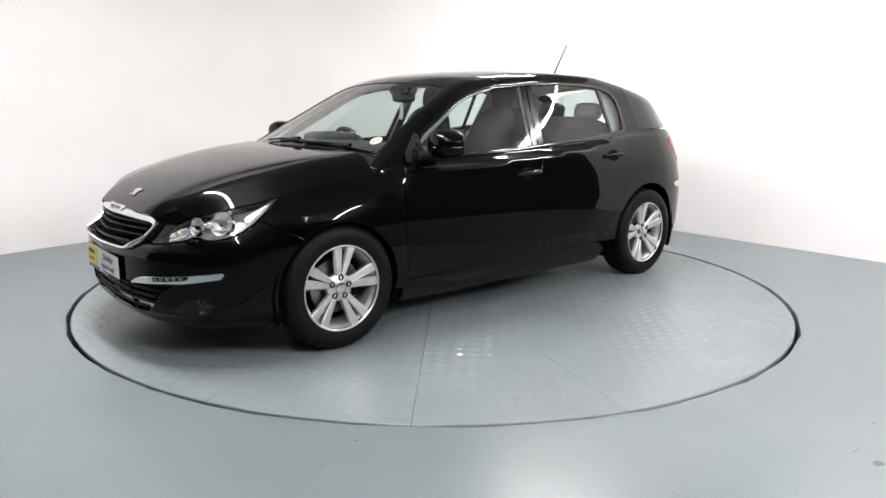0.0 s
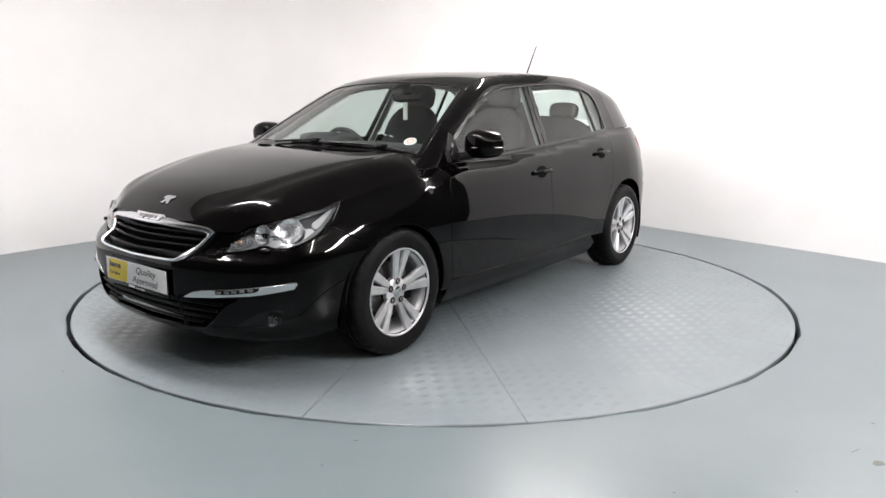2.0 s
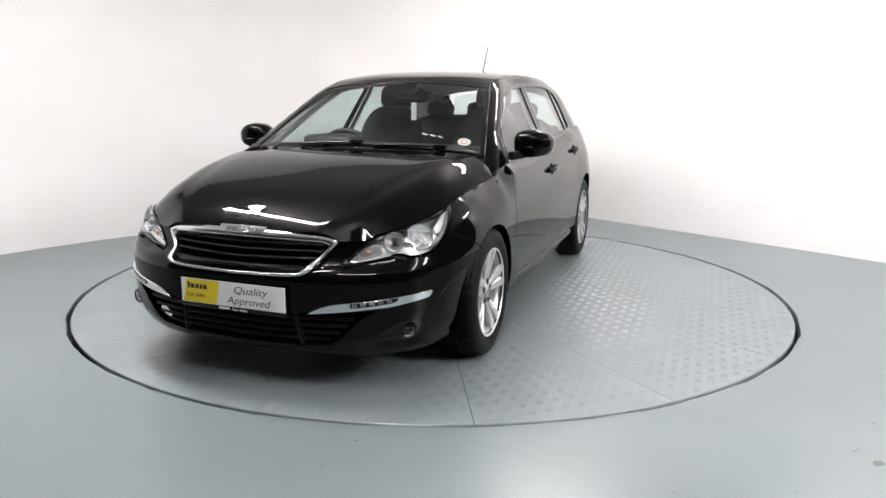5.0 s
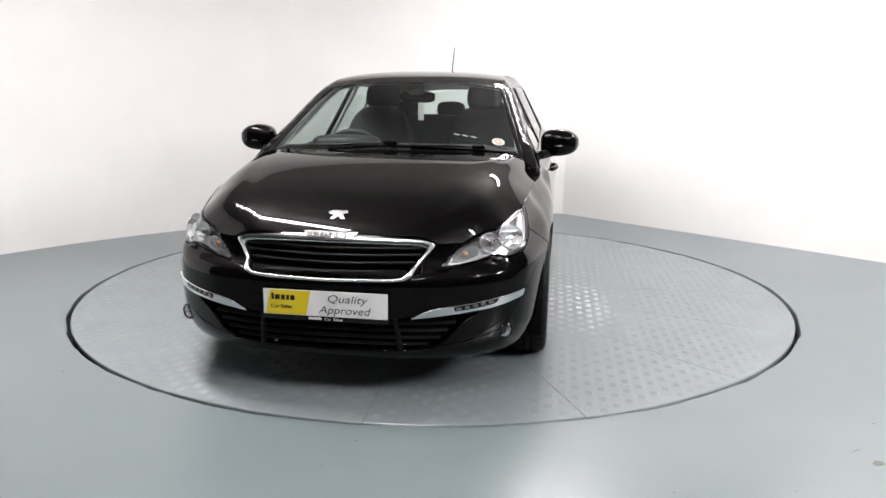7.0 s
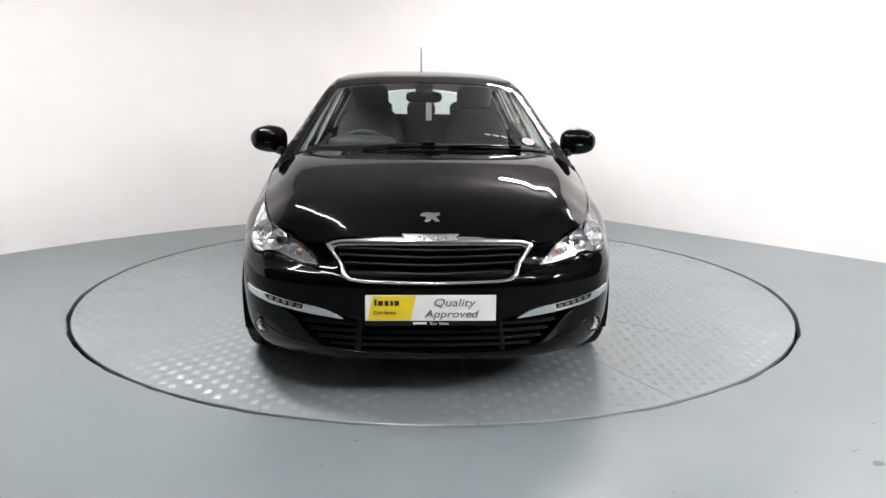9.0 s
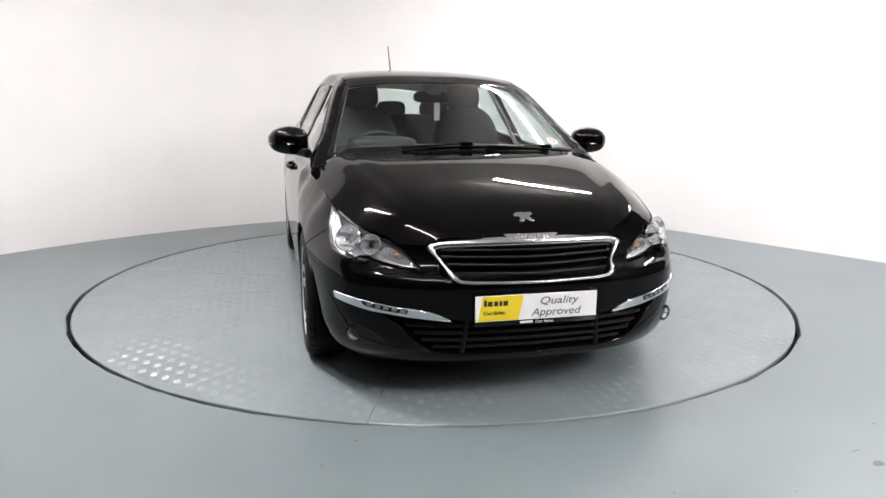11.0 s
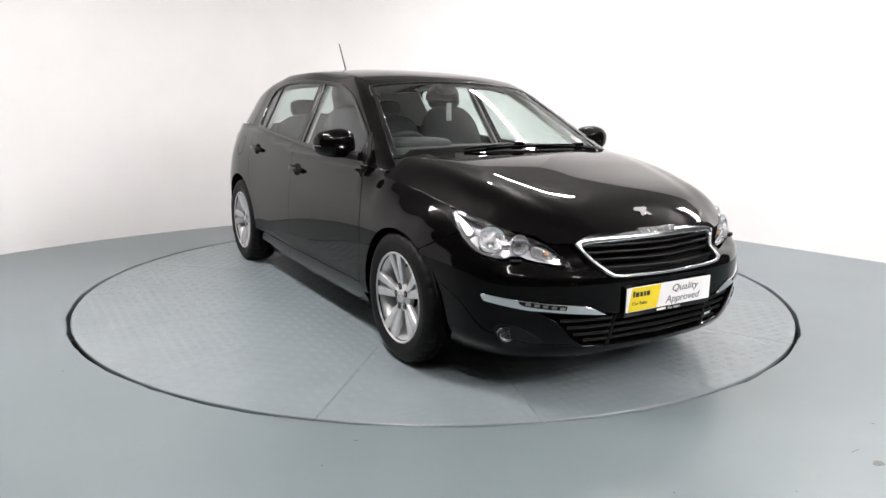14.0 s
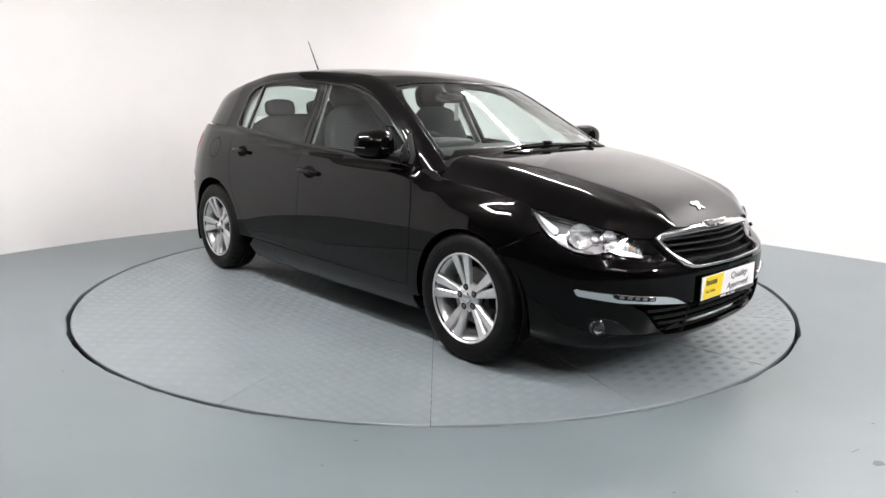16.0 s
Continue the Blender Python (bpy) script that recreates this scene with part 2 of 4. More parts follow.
# how far the flank stands back from that outline, by height, in sections along s
SECTIONS = [
    (0.00, curve((.15, .15), (.19, .06), (.26, .015), (.38, 0), (.50, 0), (.545, .008), (.60, .045), (.67, .085), (.72, .13), (.80, .22))),
    (0.45, curve((.15, .15), (.19, .06), (.26, .015), (.38, 0), (.50, 0), (.54, .012), (.575, .075), (.67, .115), (.72, .15), (.80, .22))),
    (0.92, curve((.15, .12), (.20, .05), (.30, .01), (.45, 0), (.55, .004), (.62, .03), (.70, .080), (.78, .150), (.84, .21))),
    (1.28, curve((.15, .10), (.24, .03), (.35, .01), (.55, 0), (.65, .012), (.72, .042), (.78, .090), (.83, .125), (.88, .17))),
    (1.70, curve((.15, .10), (.24, .03), (.35, .01), (.58, 0), (.70, .006), (.78, .030), (.863, .075), (.93, .090))),
    (1.90, curve((.14, .10), (.24, .03), (.30, .012), (.45, .004), (.60, 0), (.72, .009), (.80, .02), (.90, .044), (.95, .056), (1.0, .070), (1.08, .094))),
    (3.60, curve((.14, .10), (.24, .03), (.30, .012), (.45, .004), (.60, 0), (.72, .010), (.80, .02), (.88, .036), (.95, .055), (1.05, .09), (1.12, .12))),
    (4.15, curve((.16, .09), (.30, .02), (.45, .005), (.62, 0), (.75, .01), (.85, .03), (.95, .068), (1.05, .112), (1.12, .15))),
    (4.70, curve((.16, .10), (.24, .03), (.35, .005), (.60, 0), (.75, .02), (.90, .06), (1.0, .10), (1.10, .16))),
    (5.54, curve((.16, .10), (.24, .03), (.35, .005), (.60, 0), (.75, .02), (.90, .05), (1.0, .09), (1.10, .15))),
]


def inset(s, z):
    s, z = np.broadcast_arrays(np.asarray(s, float), np.asarray(z, float))
    ks = np.array([k for k, _ in SECTIONS])
    v = np.stack([f(z) for _, f in SECTIONS])
    i = np.clip(np.searchsorted(ks, s) - 1, 0, len(ks) - 2)
    t = np.clip((s - ks[i]) / (ks[i + 1] - ks[i]), 0, 1)
    t = t * t * (3 - 2 * t)
    ix = np.indices(s.shape)
    return v[(i, *ix)] * (1 - t) + v[(i + 1, *ix)] * t


def flank(s, z):
    """The lower body's skin: nose, flank and tail in one."""
    s, z = np.broadcast_arrays(np.asarray(s, float), np.asarray(z, float))
    x, y = PLAN_X(s), PLAN_Y(s)
    e = .02
    tx, ty = PLAN_X(s + e) - PLAN_X(s - e), PLAN_Y(s + e) - PLAN_Y(s - e)
    tx, ty = np.where(s < e, 0, tx), np.where(s < e, 1, ty)
    tx, ty = np.where(s > 5.54 - e, 0, tx), np.where(s > 5.54 - e, -1, ty)
    n = np.hypot(tx, ty)
    d = inset(s, z)
    # the flank's stepped crease low on the doors
    d = d + .006 * np.exp(-((z - .335) / .03) ** 2) * np.clip((s - 1.9) * 4, 0, 1) * np.clip((3.75 - s) * 4, 0, 1)
    # the shoulder rolls in under the windows
    k = np.clip((z - BELT(2.76 - s) + .055) / .055, 0, 1)
    d = d + SHELF(2.76 - s) * k * k * (3 - 2 * k)
    return np.stack([x - d * ty / n, y + d * tx / n, z], -1)


SHELF = curve((-1.65, 0), (-1.1, .033), (0, .05), (.72, .05), (.90, .028), (1.03, 0), (1.12, 0))
BELT = curve((-2.0, 1.060), (-1.5, 1.058), (-1.114, 1.043), (-.69, .994), (-.2, .955), (.4, .922), (.891, .903), (1.1, .885))
LEAN = curve((-1.8, .62), (-1.1, .52), (-.6, .469), (-.1, .532), (.5, .452), (1.0, .452))
ROOF = curve((-2.0, 1.33), (-1.75, 1.362), (-1.5, 1.400), (-1.2, 1.432), (-.9, 1.448), (-.6, 1.453), (-.3, 1.446), (0, 1.426), (.2, 1.400), (.33, 1.378), (.6, 1.30))
HOOD = curve((1.0, .985), (1.12, .970), (1.25, .957), (1.4, .935), (1.6, .893), (1.8, .840), (1.9, .802), (2.0, .748), (2.05, .712), (2.085, .68), (2.12, .64))
HOOD_EDGE_Y = curve((1.0, .815), (1.118, .812), (1.176, .806), (1.29, .793), (1.40, .780), (1.526, .765), (1.593, .754), (1.707, .725), (1.81, .691), (1.894, .645), (1.951, .585), (2.0, .53), (2.1, .44))
HOOD_EDGE_Z = curve((1.0, .872), (1.118, .860), (1.176, .852), (1.29, .835), (1.40, .816), (1.526, .793), (1.593, .777), (1.707, .751), (1.81, .733), (1.894, .711), (1.951, .686), (2.0, .652), (2.1, .575))


def smin(a, b, k):
    h = np.maximum(k - abs(a - b), 0) / k
    return np.minimum(a, b) - h * h * k * .25


def cabin(x, y):
    """Height of the glasshouse over (x, y)."""
    x, y = np.broadcast_arrays(np.asarray(x, float), abs(np.asarray(y, float)))
    zb = BELT(x)
    along = np.where(x > -1.31, 2.76 - np.minimum(x, 1.31), np.interp(-x, (1.31, 1.64, 1.83, 1.97, 2.04), (4.07, 4.40, 4.60, 4.80, 5.02)))
    yb = flank(along, zb)[..., 1] - .085 * np.clip(-1.31 - x, 0, 1)
    side = zb + (yb - y) / LEAN(x)
    roof = ROOF(x) - .062 * (y / .7) ** 2.7 - .10 * np.clip(-1 - x, 0, 1) * (y / .6) ** 2
    screen = 1.372 + .54 * (.36 - x) - .18 * y * y - .05 * (x - .36) * (x - 1.1)
    tail = 1.33 + (x + 1.82) * 1.55 - .50 * y * y
    top = smin(smin(roof, screen, .05), tail, .05)
    return smin(top, side, .056)


def cabin_side(x, z):
    """The glasshouse's left face over (x, z)."""
    x, z = np.broadcast_arrays(np.asarray(x, float), np.asarray(z, float))
    lo, hi = np.full(x.shape, .15), np.full(x.shape, 1.1)
    for _ in range(40):
        mid = (lo + hi) / 2
        up = cabin(x, mid) > z
        lo, hi = np.where(up, mid, lo), np.where(up, hi, mid)
    return np.stack([x, (lo + hi) / 2, z], -1)


def cabin_top(x, y):
    x, y = np.broadcast_arrays(np.asarray(x, float), np.asarray(y, float))
    return np.stack([x, y, cabin(x, y)], -1)


def hood(x, y):
    x, y = np.broadcast_arrays(np.asarray(x, float), np.asarray(y, float))
    a = abs(y)
    # a nearly flat top that folds over at a crease into a steep side
    z = smin(HOOD(x) - .022 * (a / .8) ** 2, HOOD_EDGE_Z(x) + (HOOD_EDGE_Y(x) - a) * .85, .045)
    ridge = .40 + .24 * np.clip((2.0 - x) / .9, 0, 1)
    z = z + .008 / (1 + np.exp((a - ridge) / .018)) - .004
    return np.stack([x, y, z], -1)
# ---- end of shape ----
# ---- the room ----
HIGH = 3.0
ARC_C, ARC_R = Vector((1.14, -2.27)), 5.66
CORNER = Vector((1.50, 3.408))


def arc_point(a, r=ARC_R):
    return (ARC_C.x + r * math.cos(a), ARC_C.y + r * math.sin(a))


def wall_strip(name, plan, thick, z0, z1, mat):
    """An upright wall along plan points, with its thickness behind."""
    bm = bmesh.new()
    p = [Vector(q) for q in plan]
    rows = []
    for i, q in enumerate(p):
        d = (p[min(i + 1, len(p) - 1)] - p[max(i - 1, 0)]).normalized()
        o = q + Vector((-d.y, d.x)) * thick
        rows.append([bm.verts.new((*c, z)) for c in (q, o) for z in (z0, z1)])
    for a, b in zip(rows, rows[1:]):
        for i, j in ((0, 1), (1, 3), (3, 2), (2, 0)):
            bm.faces.new((a[i], a[j], b[j], b[i]))
    bm.faces.new([rows[0][k] for k in (0, 1, 3, 2)]), bm.faces.new([rows[-1][k] for k in (2, 3, 1, 0)])
    bmesh.ops.recalc_face_normals(bm, faces=bm.faces)
    return smooth(bm, 20)


def structure(name, shape, mat, label, category):
    return tagged(part(name, shape, mat, None), label, category, kind="structure")


def build_room():
    a0 = math.atan2(CORNER.y - ARC_C.y, CORNER.x - ARC_C.x)
    arc = [arc_point(a0 + (radians(178) - a0) * i / 60) for i in range(61)]
    structure("wall_curved", wall_strip("wall", arc, .15, -.02, HIGH, WALL), WALL, "matt white painted curved studio wall", "wall")
    far = CORNER + (Vector((3.67, .91)) - CORNER).normalized() * 4.35
    structure("wall_right", wall_strip("wall", [far, CORNER + Vector((.01, -.01))], .15, -.02, HIGH, WALL), WALL, "matt white painted straight studio wall", "wall")
    # unseen hall behind the camera, its dimness put into the colour
    back = [(arc[-1][0], arc[-1][1]), (-4.6, -10.5), (6.4, -10.5), (far.x, far.y)]
    structure("wall_back", wall_strip("wall", back, .15, -.02, HIGH, HALL), HALL, "unseen hall wall, coloured near-black in place of missing light", "wall")
    structure("ceiling", box(-7, 9, -12, 6, HIGH, HIGH + .12), CEIL, "dull grey ceiling slab", "ceiling")
    # floor with a round pit for the table
    bm = bmesh.new()
    n, r = 192, TABLE_R + .008
    rows = []
    for k, (rad, z) in enumerate(((r + .012, -.16), (r + .012, -.004), (r + .016, 0), (r + .5, 0), (r + 1.6, 0), (r + 2.1, 0), (r + 2.5, 0))):
        row = []
        for i in range(n):
            a = 2 * math.pi * i / n
            j = 0
            if k in (1, 2):
                j = .010 * noise.noise(Vector((9 * math.cos(a), 9 * math.sin(a), 0))) + .007 * noise.noise(Vector((31 * math.cos(a), 31 * math.sin(a), 3)))
            row.append(bm.verts.new(((rad + j) * math.cos(a), (rad + j) * math.sin(a), z)))
        rows.append(row)
    for p, q in zip(rows, rows[1:]):
        for i in range(n):
            bm.faces.new((p[i], q[i], q[(i + 1) % n], p[(i + 1) % n]))
    bmesh.ops.recalc_face_normals(bm, faces=bm.faces)
    structure("floor", smooth(bm, 30), FLOOR, "blue-grey painted concrete floor, slightly glossy and scuffed", "floor")
    # outer floor ring darkened by colour, so the car's flanks reflect black
    yard = lathe([(TABLE_R + 2.45, -.003), (TABLE_R + 12, -.003)], 96)
    structure("floor_hall", yard, HALL, "unseen outer hall floor, coloured near-black in place of missing light", "floor").matrix_basis = Matrix.Rotation(radians(90), 4, "X")
    structure("pit", lathe([(0, -.16), (TABLE_R + .05, -.16)], 96), GAP, "dark pit under the turntable", "pit").matrix_basis = Matrix.Rotation(radians(90), 4, "X")


def build_skirting():
    """Ragged dark joint where the walls meet the floor."""
    bm = bmesh.new()
    a0 = math.atan2(CORNER.y - ARC_C.y, CORNER.x - ARC_C.x)
    pts = [Vector((3.67, .91)) + (CORNER - Vector((3.67, .91))) * (i / 60 * 1.2 - .2) for i in range(60)]
    pts += [Vector(arc_point(a0 + .004 + (radians(177) - a0) * i / 140, ARC_R - .001)) for i in range(141)]
    rows = []
    for i, p in enumerate(pts):
        h = .004 + .009 * max(0, noise.noise(Vector((i * .37, 0, 0))) + .25)
        d = (pts[min(i + 1, len(pts) - 1)] - pts[max(i - 1, 0)]).normalized()
        o = p - Vector((-d.y, d.x)) * (.003 + .004 * abs(noise.noise(Vector((i * .21, 5, 0)))))
        rows.append([bm.verts.new((*p, h)), bm.verts.new((*o, h * .6)), bm.verts.new((*o, .001))])
    for a, b in zip(rows, rows[1:]):
        for k in (0, 1):
            bm.faces.new((a[k], a[k + 1], b[k + 1], b[k]))
    bmesh.ops.recalc_face_normals(bm, faces=bm.faces)
    structure("baseboard", bm, GAP, "thin ragged dark joint along the wall foot", "skirting")


CHIPS = [(1.557, -2.562, .035, .7), (1.53, -2.47, .035, .06), (-1.698, -1.749, .006, 1), (-.381, -2.599, .005, 1), (.773, -2.761, .006, .8), (1.174, -2.75, .004, 1), (1.729, -2.246, .006, 1), (-.286, -2.415, .012, .3)]


def build_chips():
    """Chipped and scuffed spots in the floor paint."""
    for x, y, size, round_ in CHIPS:
        bm = bmesh.new()
        ring = []
        for k in range(14):
            a = 2 * math.pi * k / 14
            q = size * (.6 + .6 * abs(noise.noise(Vector((x * 7 + math.cos(a) * 1.7, y * 5 + math.sin(a) * 1.7, size * 90)))))
            ring.append((q * math.cos(a), q * math.sin(a) * round_))
        lo = [bm.verts.new((*p, 0)) for p in ring]
        hi = [bm.verts.new((p[0] * .9, p[1] * .9, .0012)) for p in ring]
        bm.faces.new(hi)
        for k in range(14):
            bm.faces.new((lo[k], lo[(k + 1) % 14], hi[(k + 1) % 14], hi[k]))
        bmesh.ops.recalc_face_normals(bm, faces=bm.faces)
        chip = structure("floor_chip", bm, CHIP, "small dark chip in the floor paint", "paint chip")
        chip.matrix_basis = pose(x, y, .0004, 0, 0, 30)


def build_tubes():
    """Batten lamps under the ceiling, all out of view: a housing and a glowing tube each."""
    rows = TUBES
    for x, y, z, length, turn, half in rows:
        lamp = tagged(new("batten_lamp"), "unseen long white fluorescent batten lamp under the ceiling, placed to light car and walls", "lamp", "ceiling battens")
        lamp.matrix_basis = pose(x, y, z, 0, 0, turn)
        part("housing", box(-length / 2, length / 2, -half - .01, half + .01, .02, .07, .008), STEEL, lamp)
        part("tube", box(-length / 2 + .01, length / 2 - .01, -half, half, -.015, .019, .012), TUBE, lamp)
        part("hanger", rod([(-length / 3, 0, .07), (-length / 3, 0, HIGH - z + .01)], .006), STEEL, lamp)
        part("hanger", rod([(length / 3, 0, .07), (length / 3, 0, HIGH - z + .01)], .006), STEEL, lamp)


# First and third follow reflections; the others are added fill and key lights.
TUBES = [(-1.65, -1.25, 2.88, 2.0, -49, .050), (-.3, -3.8, 2.88, 2.0, -49, .018), (1.2, 1.15, 2.88, 1.35, -43, .036), (3.45, .0, 2.88, 1.0, -49, .030), (4.75, -4.1, 2.78, 2.4, -42, .15), (2.5, -4.0, 2.88, 2.0, -49, .018)]


# ---- the turntable ----
def build_table():
    """Sixteen chequer plates round a hub, on a dark drum."""
    table = tagged(new("turntable"), "round grey painted chequer-plate car turntable, flush with the floor", "turntable")
    up = Matrix.Rotation(radians(90), 4, "X")
    part("drum", lathe([(0, -.02), (TABLE_R - .004, -.02), (TABLE_R - .001, -.05), (TABLE_R - .001, -.12), (0, -.12)], 128), GAP, table, "dark drum under the plates").matrix_local = up
    part("hub_plate", lathe([(0, -.002), (.34, -.002), (.342, -.004), (.342, -.02)], 64), TABLE, table).matrix_local = up
    wedge = bmesh.new()
    n, g = 14, .0016
    low, top = [], []
    for r in (.346, TABLE_R * .5, TABLE_R - .006, TABLE_R - .002):
        row = []
        for k in range(n + 1):
            a = radians(22.5) * k / n
            c = Vector((r * math.cos(a), r * math.sin(a)))
            if k == 0:
                c.y += g
            if k == n:
                c -= Vector((-math.sin(a), math.cos(a))) * g
            row.append(c)
        top.append([wedge.verts.new((*c, -.002 if r < TABLE_R - .004 else -.006)) for c in row])
        low.append([wedge.verts.new((*c, -.022)) for c in row])
    for p, q in zip(top, top[1:]):
        for k in range(n):
            wedge.faces.new((p[k], q[k], q[k + 1], p[k + 1]))
    for k in range(n):
        wedge.faces.new((top[-1][k], low[-1][k], low[-1][k + 1], top[-1][k + 1]))
    for p, q, r, s in zip(top, top[1:], low, low[1:]):
        wedge.faces.new((p[0], r[0], s[0], q[0])), wedge.faces.new((p[n], q[n], s[n], r[n]))
    bmesh.ops.recalc_face_normals(wedge, faces=wedge.faces)
    me = bpy.data.meshes.new("plate")
    wedge.to_mesh(me), wedge.free(), me.materials.append(TABLE)
    for k in range(16):
        part("plate", me, TABLE, table, "", Matrix.Rotation(radians(2.5 + 22.5 * k), 4, "Z"))
    # raised bars of the tread, five to a group, turned from group to group
    pitch, rng = .056, np.random.default_rng(4)
    vs, fs = [], []
    m = int(TABLE_R / pitch) + 1
    shape = np.array([(-.017, -.0022, 0), (.017, -.0022, 0), (.017, .0022, 0), (-.017, .0022, 0), (-.012, 0, .0009), (.012, 0, .0009)])
    quads = [(0, 1, 5, 4), (2, 3, 4, 5), (1, 2, 5), (3, 0, 4)]
    for i in range(-m, m + 1):
        for j in range(-m, m + 1):
            cx, cy = (i + .5) * pitch, (j + .5) * pitch
            rr = math.hypot(cx, cy)
            if rr > TABLE_R - .035 or rr < .36:
                continue
            a = radians(90 if (i + j) % 2 else 0)
            c, s = math.cos(a), math.sin(a)
            for b in range(-2, 3):
                p = shape + (0, b * .0092, 0)
                w = np.stack([cx + c * p[:, 0] - s * p[:, 1], cy + s * p[:, 0] + c * p[:, 1], p[:, 2] - .002], 1)
                o = len(vs)
                vs += w.tolist()
                fs += [tuple(o + q for q in f) for f in quads]
    tread = part("tread", mesh("tread", vs, fs, TABLE, None, False), TABLE, table, "raised five-bar tread pattern")
    tread["kind"] = "stuff"
    return table


# ---- the car ----
def table_motion(thing, dx=0.0, dy=0.0):
    rows = []
    for i in range(33):
        t = i * .5
        a = radians(heading(t))
        rows.append((t, pose(dx * math.cos(a) - dy * math.sin(a), dx * math.sin(a) + dy * math.cos(a), 0, 0, 0, heading(t))))
    walk(thing, rows)


def xs(x):
    return 2.76 - x


def arch(cx, r, a0, a1, n=16):
    """Points (s, z) of a wheel arch, degrees from the front."""
    return [(xs(cx + r * math.cos(radians(a0 + (a1 - a0) * i / n))), .31 + r * math.sin(radians(a0 + (a1 - a0) * i / n))) for i in range(n + 1)]


WINDOW = [(.817, .901), (.813, .955), (.70, 1.066), (.526, 1.161), (.382, 1.236), (.268, 1.278), (.021, 1.333), (-.306, 1.362), (-.608, 1.374), (-.88, 1.364), (-1.01, 1.349), (-1.11, 1.319), (-1.16, 1.261), (-1.167, 1.20), (-1.142, 1.055),
          (-1.107, 1.033), (-.752, .994), (-.264, .955), (.345, .921)]
MOUTH = [(0, .372), (.27, .372), (.35, .386), (.645, .392), (.57, .352), (.50, .277), (.44, .236), (.30, .224), (0, .218)]


def bonnet_edge(s):
    """Where the bonnet meets the flank at s: x, y and z."""
    z = .75
    for _ in range(40):
        q = flank(s, z)
        z = .5 * z + .5 * float(HOOD_EDGE_Z(q[0]))
    return tuple(float(v) for v in flank(s, z))


EDGE_S = [.66, .70, .74, .78, .84, .90, .96, 1.03, 1.10, 1.15, 1.22, 1.30, 1.38, 1.46, 1.54, 1.62, 1.69]
EDGE = [bonnet_edge(s) for s in EDGE_S]


LAMP = [(s, q[2] - .003) for s, q in zip(EDGE_S, EDGE) if s <= 1.15][::-1] + [(.59, .652), (.535, .613), (.489, .580), (.489, .567), (.57, .573), (.65, .586), (.70, .597), (.72, .607), (.76, .607), (.785, .598), (.83, .598), (.892, .608), (.96, .631), (1.025, .665), (1.085, .712), (1.13, .756)]


def screen_edge(x):
    return .541 + .262 * (x - .307)


def roof_edge(x):
    return np.where(x > .29, screen_edge(x), .537 + .022 * np.clip((.29 - x) * 3, 0, 1) - .05 * np.clip((-1.0 - x) / .8, 0, 1))


def build_skin(car):
    """Painted sheets, each under the car."""
    # bonnet
    left = [(x, y - .002) for x, y, z in EDGE[::-1]] + [(1.99, .535), (2.02, .480), (2.045, .435)]
    nose = [(2.066, .34), (2.080, .2), (2.084, 0), (2.080, -.2), (2.066, -.34)]
    rear = [(1.062, -.70), (1.075, -.55), (1.10, -.35), (1.12, -.15), (1.124, 0), (1.12, .15), (1.10, .35), (1.075, .55), (1.062, .70)]
    part("bonnet", panel("bonnet", left + nose + [(x, -y) for x, y in left[::-1]] + rear, hood, PAINT, 1, (.022, .026), .03), PAINT, car, "long curved black bonnet")
    # roof
    rx = np.linspace(.345, -1.60, 30)
    ry = [float(roof_edge(x)) for x in rx]
    front = [(.352, -.40), (.365, -.2), (.368, 0), (.365, .2), (.352, .40)]
    back = [(-1.70, .36), (-1.74, .18), (-1.75, 0), (-1.74, -.18), (-1.70, -.36)]
    part("roof", panel("roof", list(zip(rx, ry)) + back + [(x, -y) for x, y in zip(rx[::-1], ry[::-1])] + front, cabin_top, PAINT, 1, (.035, .035), .012), PAINT, car, "gently domed black roof")
    # tailgate
    half = [(5.54, .64), (4.86, .64), (4.80, .80), (4.78, .97), (4.86, 1.03), (5.10, 1.045), (5.54, 1.05)]
    for side in (1, -1):
        part("tailgate_skin", panel("tailgate_skin", half, flank, PAINT, side, (.05, .05), .02), PAINT, car)
        part("rear_bumper", panel("rear_bumper", [(5.54, .60), (4.75, .60), (4.45, .62), (4.40, .60)] + [(4.45, .30), (4.5, .22), (4.8, .20), (5.54, .20)], flank, PAINT, side, (.05, .05), .02), PAINT, car)
        part("tail_lamp", panel("tail_lamp", [(4.46, .965), (4.60, .985), (4.78, .965), (4.82, .82), (4.66, .80), (4.56, .88)], flank, RED, side, (.03, .03), .02, .004), RED, car, "red tail lamp lens")
    hatch = [(-1.785, .44), (-1.80, .2), (-1.80, 0), (-1.80, -.2), (-1.785, -.44), (-1.95, -.52), (-1.965, 0), (-1.95, .52)]
    part("rear_window", panel("rear_window", hatch, cabin_top, PANE, 1, (.03, .06), .004), PANE, car)
    for side in (1, -1):
        build_side(car, side)


